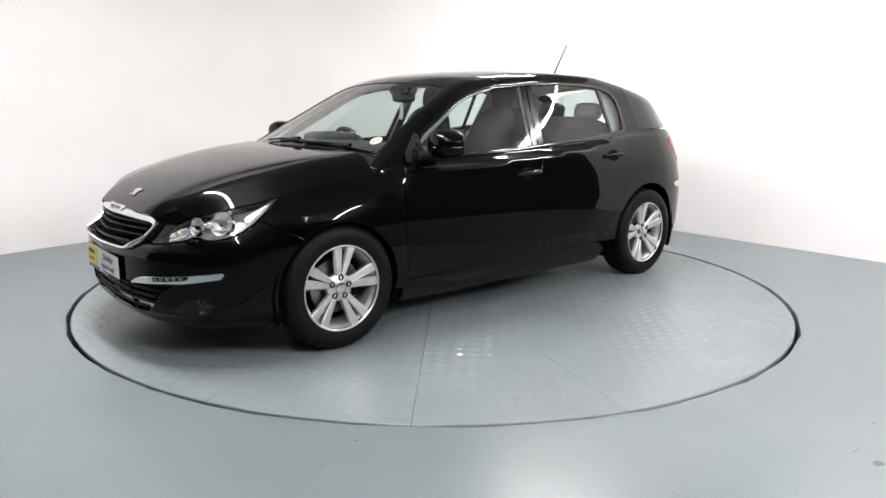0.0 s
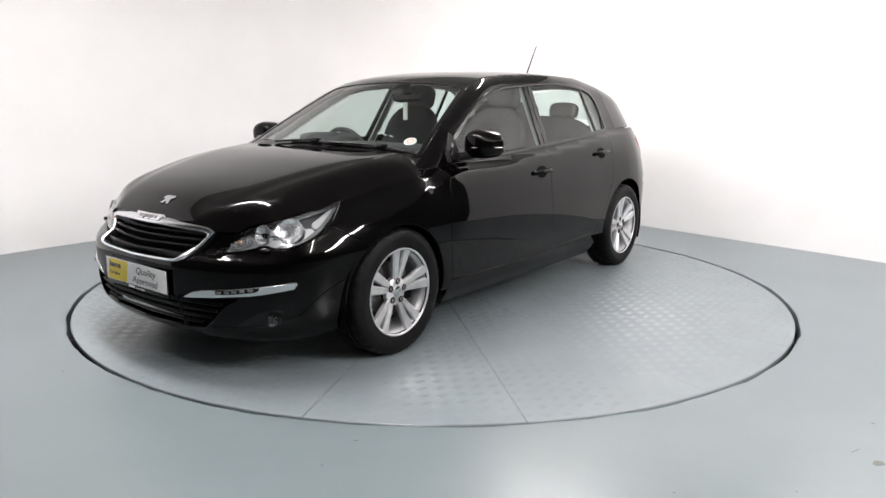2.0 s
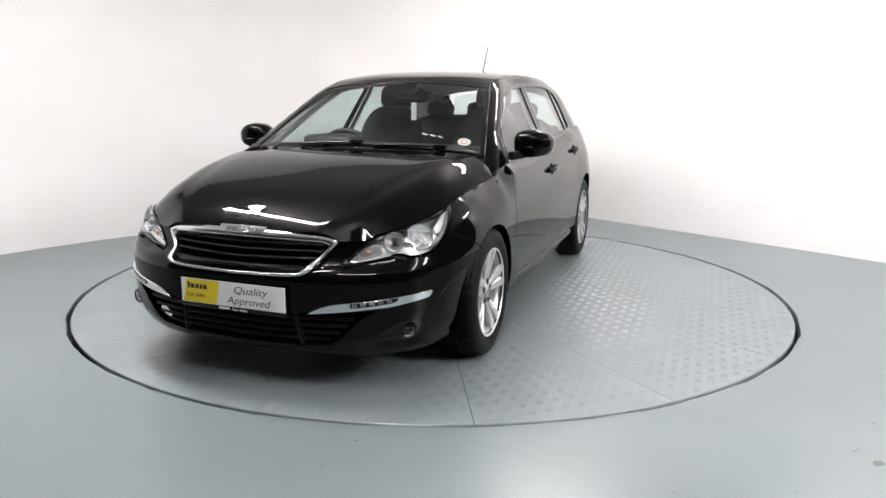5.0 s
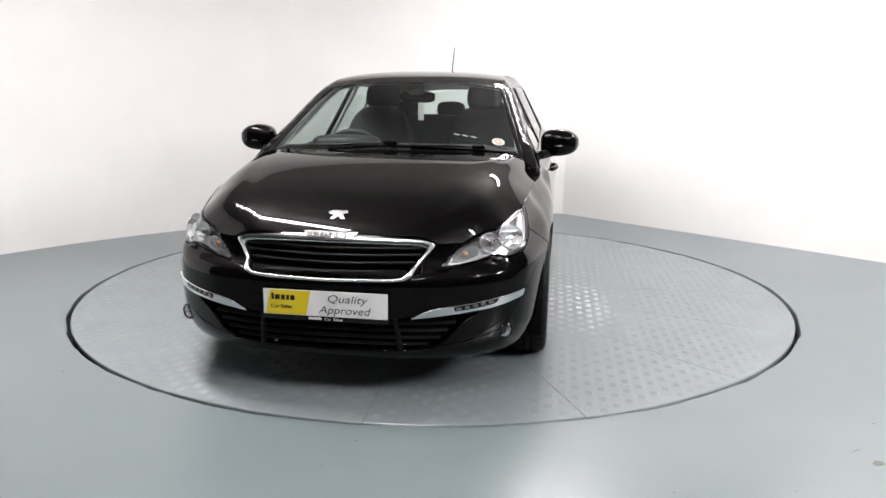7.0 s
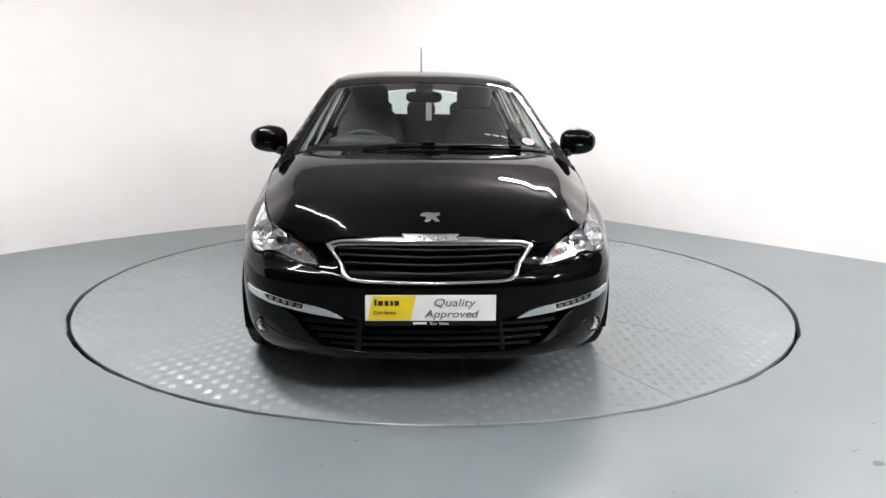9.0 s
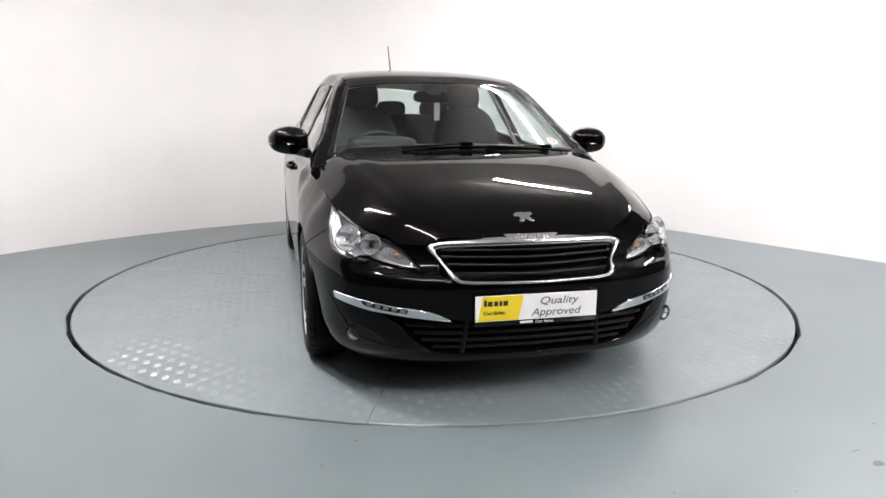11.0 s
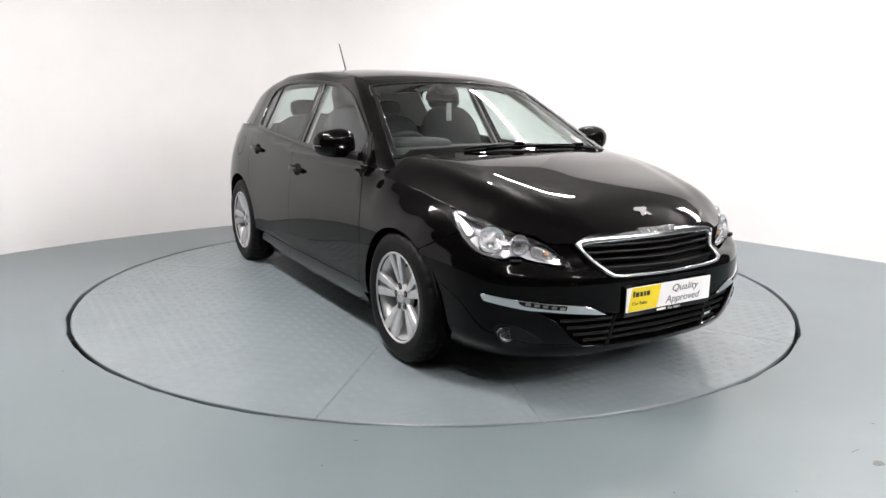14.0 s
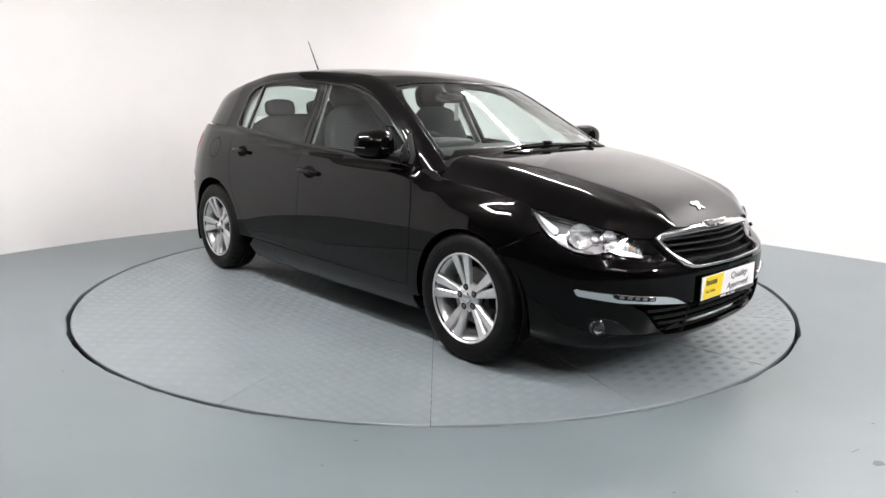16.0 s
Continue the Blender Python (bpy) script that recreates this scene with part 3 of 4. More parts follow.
def build_side(car, side):
    top = [(s, q[2] + .001) for s, q in zip(EDGE_S, EDGE) if s >= 1.15]
    fender = top + [(1.72, float(BELT(1.04))), (1.80, float(BELT(.96))), (1.876, float(BELT(.884))), (1.845, .80), (1.832, .70), (1.835, .559), (1.865, .30), (1.865, .25)] + arch(1.31, .338, 190, 54, 22) + [(1.235, .590), (1.053, .682), (1.089, .712), (1.134, .757)]
    part("fender", panel("fender", fender, flank, PAINT, side, (.025, .025), .03), PAINT, car)
    f_front = [(1.88, float(BELT(.88))), (1.849, .80), (1.836, .70), (1.839, .559), (1.869, .30)]
    cut_b = [(2.958, .302), (2.919, .476), (2.894, .718), (2.915, .85), (2.944, float(BELT(-.184)))]
    belt_f = [(xs(x), float(BELT(x))) for x in np.linspace(-.10, .80, 9)]
    door = part("front_door", panel("front_door", f_front + [(2.4, .300)] + cut_b + belt_f, flank, PAINT, side, (.03, .03), .016), PAINT, car)
    cut_c = [(3.508, .310), (3.56, .345), (3.645, .43), (3.71, .52), (3.756, .603), (3.80, .70), (3.821, .794), (3.835, .90), (3.850, float(BELT(-1.09)))]
    belt_r = [(xs(x), float(BELT(x))) for x in np.linspace(-1.0, -.26, 9)]
    rear = part("rear_door", panel("rear_door", cut_b[::-1] + cut_c + belt_r, flank, PAINT, side, (.03, .03), .016), PAINT, car)
    quarter = cut_c[::-1] + arch(-1.30, .368, -8, 184, 26)[1:] + [(4.45, .33), (4.42, .60), (4.46, .66), (4.78, .66), (4.80, .79), (4.66, .79), (4.55, .87), (4.45, .965), (4.60, .995), (4.78, .975)] + [(4.70, 1.03), (4.45, 1.055)] + [(xs(x), float(BELT(x))) for x in (-1.31, -1.2)]
    part("rear_quarter", panel("rear_quarter", quarter, flank, PAINT, side, (.03, .03), .03), PAINT, car)
    sill = [(1.83, .29), (1.87, .296), (2.4, .296), (2.96, .298), (3.50, .306), (3.58, .25), (3.56, .165), (2.7, .155), (1.85, .16)]
    part("sill", panel("sill", sill, flank, PAINT, side, (.05, .02), .03), PAINT, car)
    # pillars and the rail over the windows
    ux = [*np.linspace(1.055, .30, 26), .28, .26, .23, .19, .12, .05, *np.linspace(-.05, -1.6, 24)]
    upper = [(x, float(cabin(x, roof_edge(x)))) for x in ux]
    frame_out = upper + [(x, float(cabin(x, .47))) for x in (-1.68, -1.75, -1.80, -1.84, -1.87)] + [(-1.85, 1.062), (-1.6, 1.059), (-1.3, float(BELT(-1.3))), (-1.13, float(BELT(-1.13)))] + [(-1.09, 1.052)] + WINDOW[:15][::-1][1:] + [(.885, float(BELT(.885))), (.96, float(BELT(.96))), (1.05, float(BELT(1.05)))]
    part("cabin_frame", panel("cabin_frame", frame_out, cabin_side, PAINT, side, (.018, .009), .012, 0, .001), PAINT, car, "black windscreen pillar, roof rail and rear pillar")
    # windows
    soft = [tuple(p) for p in dense(WINDOW, (.05, .05))]
    part("window_trim", band("window_trim", soft, shrunk(soft, .022), cabin_side, GLOSS, side, .004), GLOSS, car, "gloss black window surround")
    glass_line = shrunk(WINDOW, .020)
    w = np.array(glass_line)

    def clipped(a, b):
        """The glass outline between two slanted upright lines, x at the foot and lean."""
        poly = [tuple(p) for p in w]
        for x0, lean, keep in (a, b):
            out = []
            for p, q in zip(poly, poly[1:] + poly[:1]):
                dp, dq = (keep * (r[0] - x0 - lean * (r[1] - 1.0)) for r in (p, q))
                if dp >= 0:
                    out.append(p)
                if dp * dq < 0:
                    k = dp / (dp - dq)
                    out.append((p[0] + (q[0] - p[0]) * k, p[1] + (q[1] - p[1]) * k))
            poly = out
        return poly
    part("front_window", panel("front_window", clipped((-.160, -.20, 1), (2, 0, -1)), cabin_side, PANE, side, (.06, .04), .004, -.006), PANE, door)
    part("rear_pane", panel("rear_pane", clipped((-.270, -.16, -1), (-.955, -.03, 1)), cabin_side, PANE, side, (.06, .04), .004, -.006), PANE, rear)
    part("quarter_pane", panel("quarter_pane", clipped((-.985, -.03, -1), (-2, 0, 1)), cabin_side, PANE, side, (.06, .04), .004, -.006), PANE, rear)
    part("pillar_cover", panel("pillar_cover", clipped((-.165, -.20, -1), (-.210, -.18, 1)), cabin_side, GLOSS, side, (.03, .04), .01, .001), GLOSS, door, "gloss black centre pillar cover")
    part("pillar_cover", panel("pillar_cover", clipped((-.217, -.18, -1), (-.265, -.16, 1)), cabin_side, GLOSS, side, (.03, .04), .01, .001), GLOSS, rear)
    part("divider", panel("divider", clipped((-.955, -.03, -1), (-.985, -.03, 1)), cabin_side, GLOSS, side, (.03, .04), .01, .001), GLOSS, rear)


def build_front(car):
    for side in (1, -1):
        top = [(0, .518), (.27, .518), (.335, .535), (.40, .556), (.46, .560), (.489, .562), (.57, .568), (.65, .581), (.70, .592), (.72, .601), (.76, .601), (.785, .592), (.83, .592), (.892, .602), (.96, .625), (1.025, .659), (1.049, .679), (1.232, .586)]
        low = arch(1.31, .338, 52, -14, 10) + [(1.09, .20), (1.0, .185), (.8, .178), (.5, .170), (0, .168)]
        part("front_bumper", panel("front_bumper", top + low + MOUTH[::-1], flank, PAINT, side, (.022, .018), .03, 0, 0), PAINT, car)
        cheek = [(.395, .558), (.46, .561), (.486, .568), (.486, .582), (.532, .616), (.587, .656), (.635, .676), (.60, .688), (.50, .694), (.44, .700), (.40, .690)]
        part("cheek", panel("cheek", cheek, flank, PAINT, side, (.02, .02), .03, -.006, 0), PAINT, car)


def spot(fn, u, v, lift=0.0, side=1):
    """Place and outward normal at one spot of a skin."""
    p, n = surface(fn, np.array([[u, v]], float))
    p, n = p[0] + n[0] * lift, n[0]
    return Vector((p[0], p[1] * side, p[2])), Vector((n[0], n[1] * side, n[2]))


def facing(p, n, up=(0, 0, 1)):
    """A pose at p whose y axis points along n."""
    y = Vector(n).normalized()
    x = y.cross(Vector(up)).normalized()
    z = x.cross(y)
    return Matrix(((x.x, y.x, z.x, p[0]), (x.y, y.y, z.y, p[1]), (x.z, y.z, z.z, p[2]), (0, 0, 0, 1)))


def build_screen(car):
    xe = np.linspace(.345, .985, 14)
    left = [(x, float(screen_edge(x)) - .001) for x in xe]
    foot = [(1.03, .62), (1.07, .45), (1.10, .25), (1.11, 0), (1.10, -.25), (1.07, -.45), (1.03, -.62)]
    head = [(.352, -.40), (.368, -.2), (.371, 0), (.368, .2), (.352, .40)]
    line = left + foot + [(x, -y) for x, y in left[::-1]] + head
    glazing = part("windscreen", panel("windscreen", line, cabin_top, SCREEN, 1, (.05, .06), .005, -.002, 0), SCREEN, car)
    loop = [tuple(p) for p in dense(line, (.05, .05))]
    inner = [(x - (.045 if x > .99 else 0), y) for x, y in shrunk(loop, .024)]
    part("screen_border", band("screen_border", loop, inner, cabin_top, GLOSS, 1, .0015, .006), GLOSS, glazing, "black ceramic edge of the windscreen")
    cowl = [(.97, .785), (1.10, .79), (1.16, .70), (1.17, 0), (1.16, -.70), (1.10, -.79), (.97, -.785), (1.0, 0)]
    part("cowl", panel("cowl", cowl, hood, MATT, 1, (.04, .05), .01, -.016, 0), MATT, car, "matt black plastic scuttle")
    # wipers, parked along the foot of the screen
    for y0, y1, pivot in ((-.20, .36, -.34), (.36, .68, .12)):
        blade = []
        for k in range(9):
            y = y0 + (y1 - y0) * k / 8
            x = 1.062 - .20 * max(0, abs(y) - .12) ** 1.5
            blade.append((x, y, float(cabin(x, y)) + .009))
        px = 1.09 - .08 * abs(pivot)
        arm_end = blade[3]
        w = part("wiper", rod([(px, pivot, float(cabin(px, pivot)) + .016), ((px + arm_end[0]) / 2 + .006, (pivot + arm_end[1]) / 2, float(cabin((px + arm_end[0]) / 2 + .006, (pivot + arm_end[1]) / 2)) + .018), (arm_end[0], arm_end[1], arm_end[2] + .006)], .006, 8, .7), GLOSS, car, "thin black wiper arm")
        part("blade", rod(blade, .007, 6), SEAL, w)
        part("blade_clip", box(arm_end[0] - .012, arm_end[0] + .012, arm_end[1] - .035, arm_end[1] + .035, arm_end[2] - .004, arm_end[2] + .018, .004), GLOSS, w)
    # inspection sticker and dark sheet with print, behind the glass
    p, n = spot(cabin_top, .897, .576, -.012)
    m = facing(p, n, (0, 1, 0))
    st = part("sticker", lathe([(0, .001), (.034, .001), (.036, -.001)], 32), PAPER, glazing, "pale oval windscreen sticker", m)
    part("print", lathe([(.012, .0015), (.026, .0015)], 24), RED_INK, st).scale = (1, 1, .8)
    for k in range(3):
        p, n = spot(cabin_top, .90, .44 - .047 * k, -.012)
        part("print", box(-.016, .016, -.001, .001, -.004, .004), PRINT, glazing, "", facing(p, n, (1, 0, .8)))


def build_grille(car):
    outer = [(0, .686), (.12, .686), (.24, .683), (.36, .680), (.43, .676), (.462, .664), (.462, .650), (.43, .620), (.385, .572), (.352, .540), (.32, .527), (.27, .522), (.14, .520), (0, .519)]
    inner = [(0, .656), (.12, .655), (.24, .652), (.36, .648), (.40, .644), (.418, .636), (.416, .628), (.395, .607), (.358, .568), (.333, .545), (.31, .537), (.265, .533), (.14, .531), (0, .530)]

    def nose(s, z):
        return flank(abs(s), z) * np.stack([np.ones_like(s), np.sign(s + 1e-12), np.ones_like(s)], -1)
    full_o = outer + [(-s, z) for s, z in outer[-2:0:-1]]
    full_i = inner + [(-s, z) for s, z in inner[-2:0:-1]]
    steps = 4
    do, di = [], []
    for k in range(len(full_o)):
        for j in range(steps):
            for dst, src in ((do, full_o), (di, full_i)):
                a, b = np.array(src[k]), np.array(src[(k + 1) % len(src)])
                dst.append(tuple(a + (b - a) * j / steps))
    grille = part("grille", panel("grille", full_o, nose, DARK, 1, (.03, .02), .02, -.035, .006), DARK, car, "black radiator grille")
    part("grille_frame", band("grille_frame", do, di, nose, SATIN, 1, .020, .03), SATIN, grille, "bright chrome grille surround")
    for k, z in enumerate((.556, .585, .614, .640)):
        half = float(np.interp(z, (.545, .568, .607, .630, .645), (.32, .345, .385, .405, .40)))
        ss = np.linspace(-half, half, 31)
        vs = []
        for s in ss:
            p, n = surface(nose, np.array([[s, z]]))
            p, n = p[0], n[0]
            vs.append([p + n * .004 + np.array([0, 0, .007]), p + n * .008 + np.array([0, 0, 0]), p + n * .002 - np.array([0, 0, .006]), p - n * .03 - np.array([0, 0, .002]), p - n * .03 + np.array([0, 0, .008])])
        vv = np.array(vs).reshape(-1, 3)
        faces = [(i * 5 + a, i * 5 + (a + 1) % 5, (i + 1) * 5 + (a + 1) % 5, (i + 1) * 5 + a) for i in range(30) for a in range(5)]
        me = mesh("slat", vv, faces, MATT, None, False)
        bm = bmesh.new()
        bm.from_mesh(me)
        bmesh.ops.recalc_face_normals(bm, faces=bm.faces)
        part("slat", smooth(bm, 50), MATT, grille)
    # dark clear insert with plain bars on the frame's upper edge
    ins = [(-.115, .690), (.115, .690), (.09, .669), (-.09, .669)]
    bar = part("grille_insert", panel("grille_insert", ins, nose, SATIN, 1, (.02, .02), .01, .024, 0), SATIN, grille, "clear bright insert with small engraved bars")
    for k in range(7):
        s = -.066 + .022 * k
        part("bar", panel("bar", [(s - .006, .684), (s + .006, .684), (s + .006, .674), (s - .006, .674)], nose, DISC, 1, (.02, .02), .002, .0255, 0), DISC, bar)
    # lower mouth
    full_m = MOUTH + [(-s, z) for s, z in MOUTH[-2:0:-1]]
    mouth = part("lower_grille", panel("lower_grille", full_m, nose, DARK, 1, (.04, .03), .01, -.06, -.01), DARK, car, "black lower bumper grille")
    for z in (.250, .283, .316, .349):
        half = float(np.interp(z, (.236, .277, .352, .39), (.40, .47, .545, .6)))
        pts = []
        for s in np.linspace(-half, half, 25):
            p, n = surface(nose, np.array([[s, z]]))
            pts.append(tuple(p[0] - n[0] * .022))
        part("slat", rod(pts, .007, 6), MATT, mouth)
    for s in (.30, -.30):
        p0, p1 = (surface(nose, np.array([[s * k, z]]))[0][0] for k, z in ((1, .225), (.93, .37)))
        part("divider", rod([p0 - np.array([.018, 0, 0]), p1 - np.array([.018, 0, 0])], .014, 8, .6), MATT, mouth)
    # plain badge on the bonnet
    shape = [(-.040, .020), (-.028, .036), (-.006, .040), (.014, .034), (.034, .040), (.042, .028), (.034, .012), (.022, .006), (.030, -.018), (.040, -.036), (.022, -.038), (.006, -.014), (-.006, -.036), (-.026, -.038), (-.014, -.010), (-.020, .006), (-.034, .006)]
    c = 1.992
    badge = panel("badge", [(c - .62 * b, a) for a, b in shape], hood, SATIN, 1, (.01, .01), .004, .005, 0)
    part("badge", badge, SATIN, car, "small silver emblem on the bonnet")
    pat = panel("badge_plinth", [(c - .62 * b * 1.08, a * 1.08) for a, b in shape], hood, GLOSS, 1, (.01, .01), .002, .001, 0)
    part("badge_plinth", pat, GLOSS, car)


def build_lamps(car):
    for side in (1, -1):
        lamp = part("headlamp", panel("headlamp", LAMP, flank, LENS, side, (.025, .02), .012, .001, .003), LENS, car, "clear headlamp with chrome reflectors")
        part("lamp_tray", panel("lamp_tray", LAMP, flank, BEZEL, side, (.025, .02), .004, -.040, .004), BEZEL, lamp, "dark grey upper lamp cover")
        soft = [tuple(q) for q in dense(LAMP, (.03, .03))]
        part("lamp_wall", band("lamp_wall", shrunk(soft, .003), shrunk(soft, .007), flank, GLOSS, side, -.004, .05), GLOSS, lamp)
        bed = rounded([(.515, .583), (.57, .584), (.65, .597), (.70, .612), (.76, .618), (.83, .610), (.892, .619), (.955, .642), (1.0, .672), (.96, .690), (.90, .664), (.80, .640), (.72, .640), (.64, .632), (.57, .612)], 2)
        part("lamp_bed", panel("lamp_bed", bed, flank, REFLECT, side, (.02, .015), .012, -.026, 0), REFLECT, lamp, "bright stepped floor of the lamp")
        strip = rounded([(.80, .603), (.89, .613), (.958, .636), (1.022, .670), (1.08, .716), (1.125, .756), (1.118, .762), (1.07, .722), (1.012, .679), (.95, .646), (.89, .624), (.80, .613)], 1)
        part("light_guide", panel("light_guide", strip, flank, CHROME, side, (.02, .01), .012, -.008, 0), CHROME, lamp, "bright strip along the lamp's foot")
        tongue = rounded([(.985, .700), (1.02, .716), (1.075, .744), (1.122, .762), (1.085, .730), (1.03, .692), (.99, .680)], 1)
        part("side_reflector", panel("side_reflector", tongue, flank, REFLECT, side, (.02, .01), .01, -.018, 0), REFLECT, lamp)
        ledge = rounded([(.80, .704), (.90, .722), (1.02, .741), (1.11, .762), (1.10, .768), (1.02, .748), (.90, .730), (.80, .710)], 1)
        part("upper_trim", panel("upper_trim", ledge, flank, SATIN, side, (.02, .01), .006, -.020, 0), SATIN, lamp, "thin bright upper trim")
        for s, z, r in ((.872, .672, .054), (.728, .658, .040)):
            p, n = spot(flank, s, z, -.014, side)
            aim = (Vector((1, 0, 0)) + n * 1.6).normalized()
            dish = lathe([(0, -.018), (r * .22, -.017), (r * .42, -.012), (r * .62, -.006), (r * .80, .001), (r * .98, .010)], 22)
            for e in dish.faces:
                e.smooth = False
            part("reflector", dish, FACET, lamp, "", facing(p, aim))
            part("reflector_ring", lathe([(r * .96, .006), (r, .014), (r * 1.05, .013), (r * 1.1, -.012)], 40), CHROME, lamp, "", facing(p, aim))
            part("bulb_cap", lathe([(0, .010), (r * .20, .008), (r * .24, .000), (r * .24, -.016)], 16), SATIN if r > .05 else GLOSS, lamp, "", facing(p, aim))
            for d in (-.5, .5):
                part("reflector_rib", box(-r * .8, r * .8, -.012, .004, -.0015, .0015), SATIN, lamp, "", facing(p, aim) @ pose(0, 0, d * r))
        p, n = spot(flank, .80, .664, -.016, side)
        part("bridge", cushion(.016, .014, .020, .6), CHROME, lamp, "", facing(p, n))
        turn = rounded([(.530, .592), (.57, .618), (.62, .645), (.668, .652), (.672, .618), (.63, .604), (.57, .590)], 1)
        part("indicator", panel("indicator", turn, flank, FACET, side, (.012, .012), .01, -.018, 0), FACET, lamp, "clear fluted turn-signal reflector")
        for k in range(6):
            p, n = spot(flank, .555 + .020 * k, .606 + .0052 * k, -.015, side)
            part("reflector_rib", box(-.0025, .0025, -.006, .006, -.014, .014, .001, 1), CHROME, lamp, "", facing(p, n))
        p, n = spot(flank, .605, .620, -.012, side)
        part("amber_bulb", cushion(.012, .010, .010, .8, 12, 8), AMBER, lamp, "amber bulb", facing(p, n))
        # washer cap in the notch under the lamp
        p, n = spot(flank, .742, .592, .004, side)
        part("washer_cap", cushion(.022, .010, .010, .6, 16, 10), GLOSS, car, "black headlamp washer cap", facing(p, n))
        # bright strip with day lamps
        bar = [(.348, .375), (.40, .400), (.446, .413), (.49, .419), (.614, .429), (.735, .443), (.80, .449), (.868, .455), (.876, .450), (.862, .430), (.80, .422), (.682, .404), (.60, .399), (.543, .393), (.44, .384)]
        drl = part("bumper_strip", panel("bumper_strip", bar, flank, CHROME, side, (.025, .012), .012, .007, 0), CHROME, car, "chrome strip holding the day lamps")
        slot = [(.525, .4205), (.61, .4270), (.70, .4375), (.722, .4395), (.715, .428), (.70, .421), (.60, .4085), (.53, .404)]
        part("day_lamp", panel("day_lamp", slot, flank, GLOSS, side, (.02, .01), .004, .009, 0), GLOSS, drl, "dark row of day lamps")
        for k in range(5):
            p, n = spot(flank, .545 + .035 * k, .4125 + .0042 * k, .0105, side)
            part("led", box(-.011, .011, -.002, .002, -.006, .006, .002, 1), GREY_INK, drl, "", facing(p, n))
        # fog lamp
        p, n = spot(flank, .770, .293, -.004, side)
        aim = (Vector((1, 0, 0)) + n).normalized()
        fog = part("fog_lamp", lathe([(.027, .012), (.030, .016), (.036, .012), (.040, .0), (.038, -.03)], 32), GLOSS, car, "small round fog lamp", facing(p, aim))
        part("fog_reflector", lathe([(0, -.014), (.012, -.010), (.022, .002), (.027, .010)], 14), FACET, fog)
        part("fog_bulb", lathe([(0, .004), (.006, .003), (.007, -.012)], 12), SATIN, fog)
        part("fog_glass", lathe([(0, .016), (.015, .0155), (.028, .012)], 28), LENS, fog)
        scoop = rounded([(.60, .258), (.70, .255), (.80, .258), (.825, .30), (.81, .335), (.74, .335), (.69, .315), (.64, .282)], 2)
        part("fog_pocket", panel("fog_pocket", scoop, flank, GLOSS, side, (.02, .02), .004, .0015, 0), GLOSS, car)


def lettering(text, size, mat, parent, m, label="", slant=0.0, width=None):
    c = bpy.data.curves.new("lettering", "FONT")
    c.body, c.size, c.align_x, c.shear, c.extrude = text, size, "CENTER", slant, .0006
    ob = bpy.data.objects.new("lettering", c)
    scene.collection.objects.link(ob)
    me = bpy.data.meshes.new_from_object(ob.evaluated_get(bpy.context.evaluated_depsgraph_get()))
    bpy.data.objects.remove(ob)
    me.materials.clear()
    me.materials.append(mat)
    if width:
        w = max(v.co.x for v in me.vertices) - min(v.co.x for v in me.vertices)
        for v in me.vertices:
            v.co.x *= width / w
    return part("lettering", me, mat, parent, label, m)


def build_plate(car):
    """Trade plate on the bumper; x of its own space runs across as one reads it."""
    m = Matrix(((0, 0, 1, 2.181), (1, 0, 0, 0), (0, 1, 0, .4265), (0, 0, 0, 1)))
    plate = part("number_plate", box(-.262, .262, -.074, .056, -.012, -.002, .003), GLOSS, car, "white and yellow dealer plate in a black holder", m)
    part("plate_face", box(-.258, .258, -.0525, .0525, -.002, .0015, .001, 1), WHITE, plate)
    bm = bmesh.new()
    lo, hi = [(-.248, -.050), (-.078, -.050), (-.058, .050), (-.228, .050)], .0024
    vs = [bm.verts.new((x, y, z)) for z in (.001, hi) for x, y in lo]
    bm.faces.new(vs[4:])
    for k in range(4):
        bm.faces.new((vs[k], vs[(k + 1) % 4], vs[4 + (k + 1) % 4], vs[4 + k]))
    bmesh.ops.recalc_face_normals(bm, faces=bm.faces)
    part("plate_field", bm, YELLOW, plate, "slanted yellow field")
    at = pose
    lettering("Quality", .044, GREY_INK, plate, at(.090, .008, .003), "Quality", .22, .165)
    lettering("Approved", .044, GREY_INK, plate, at(.080, -.038, .003), "Approved", .22, .215)
    lettering("Car Sales", .020, INK, plate, at(-.182, -.024, .0036), "Car Sales", 0, .088)
    for x, w in ((-.218, .010), (-.198, .020), (-.174, .016), (-.154, .012), (-.134, .018)):
        part("name_bar", box(x - w / 2, x + w / 2, .010, .036 if w < .012 else .030, .002, .0034), INK, plate)
    lettering("Car Sales", .015, PRINT, plate, at(.034, -.069, -.0012), "Car Sales", 0, .075)
    part("name_bar", box(-.070, -.016, -.068, -.058, -.003, -.0013), PRINT, plate)


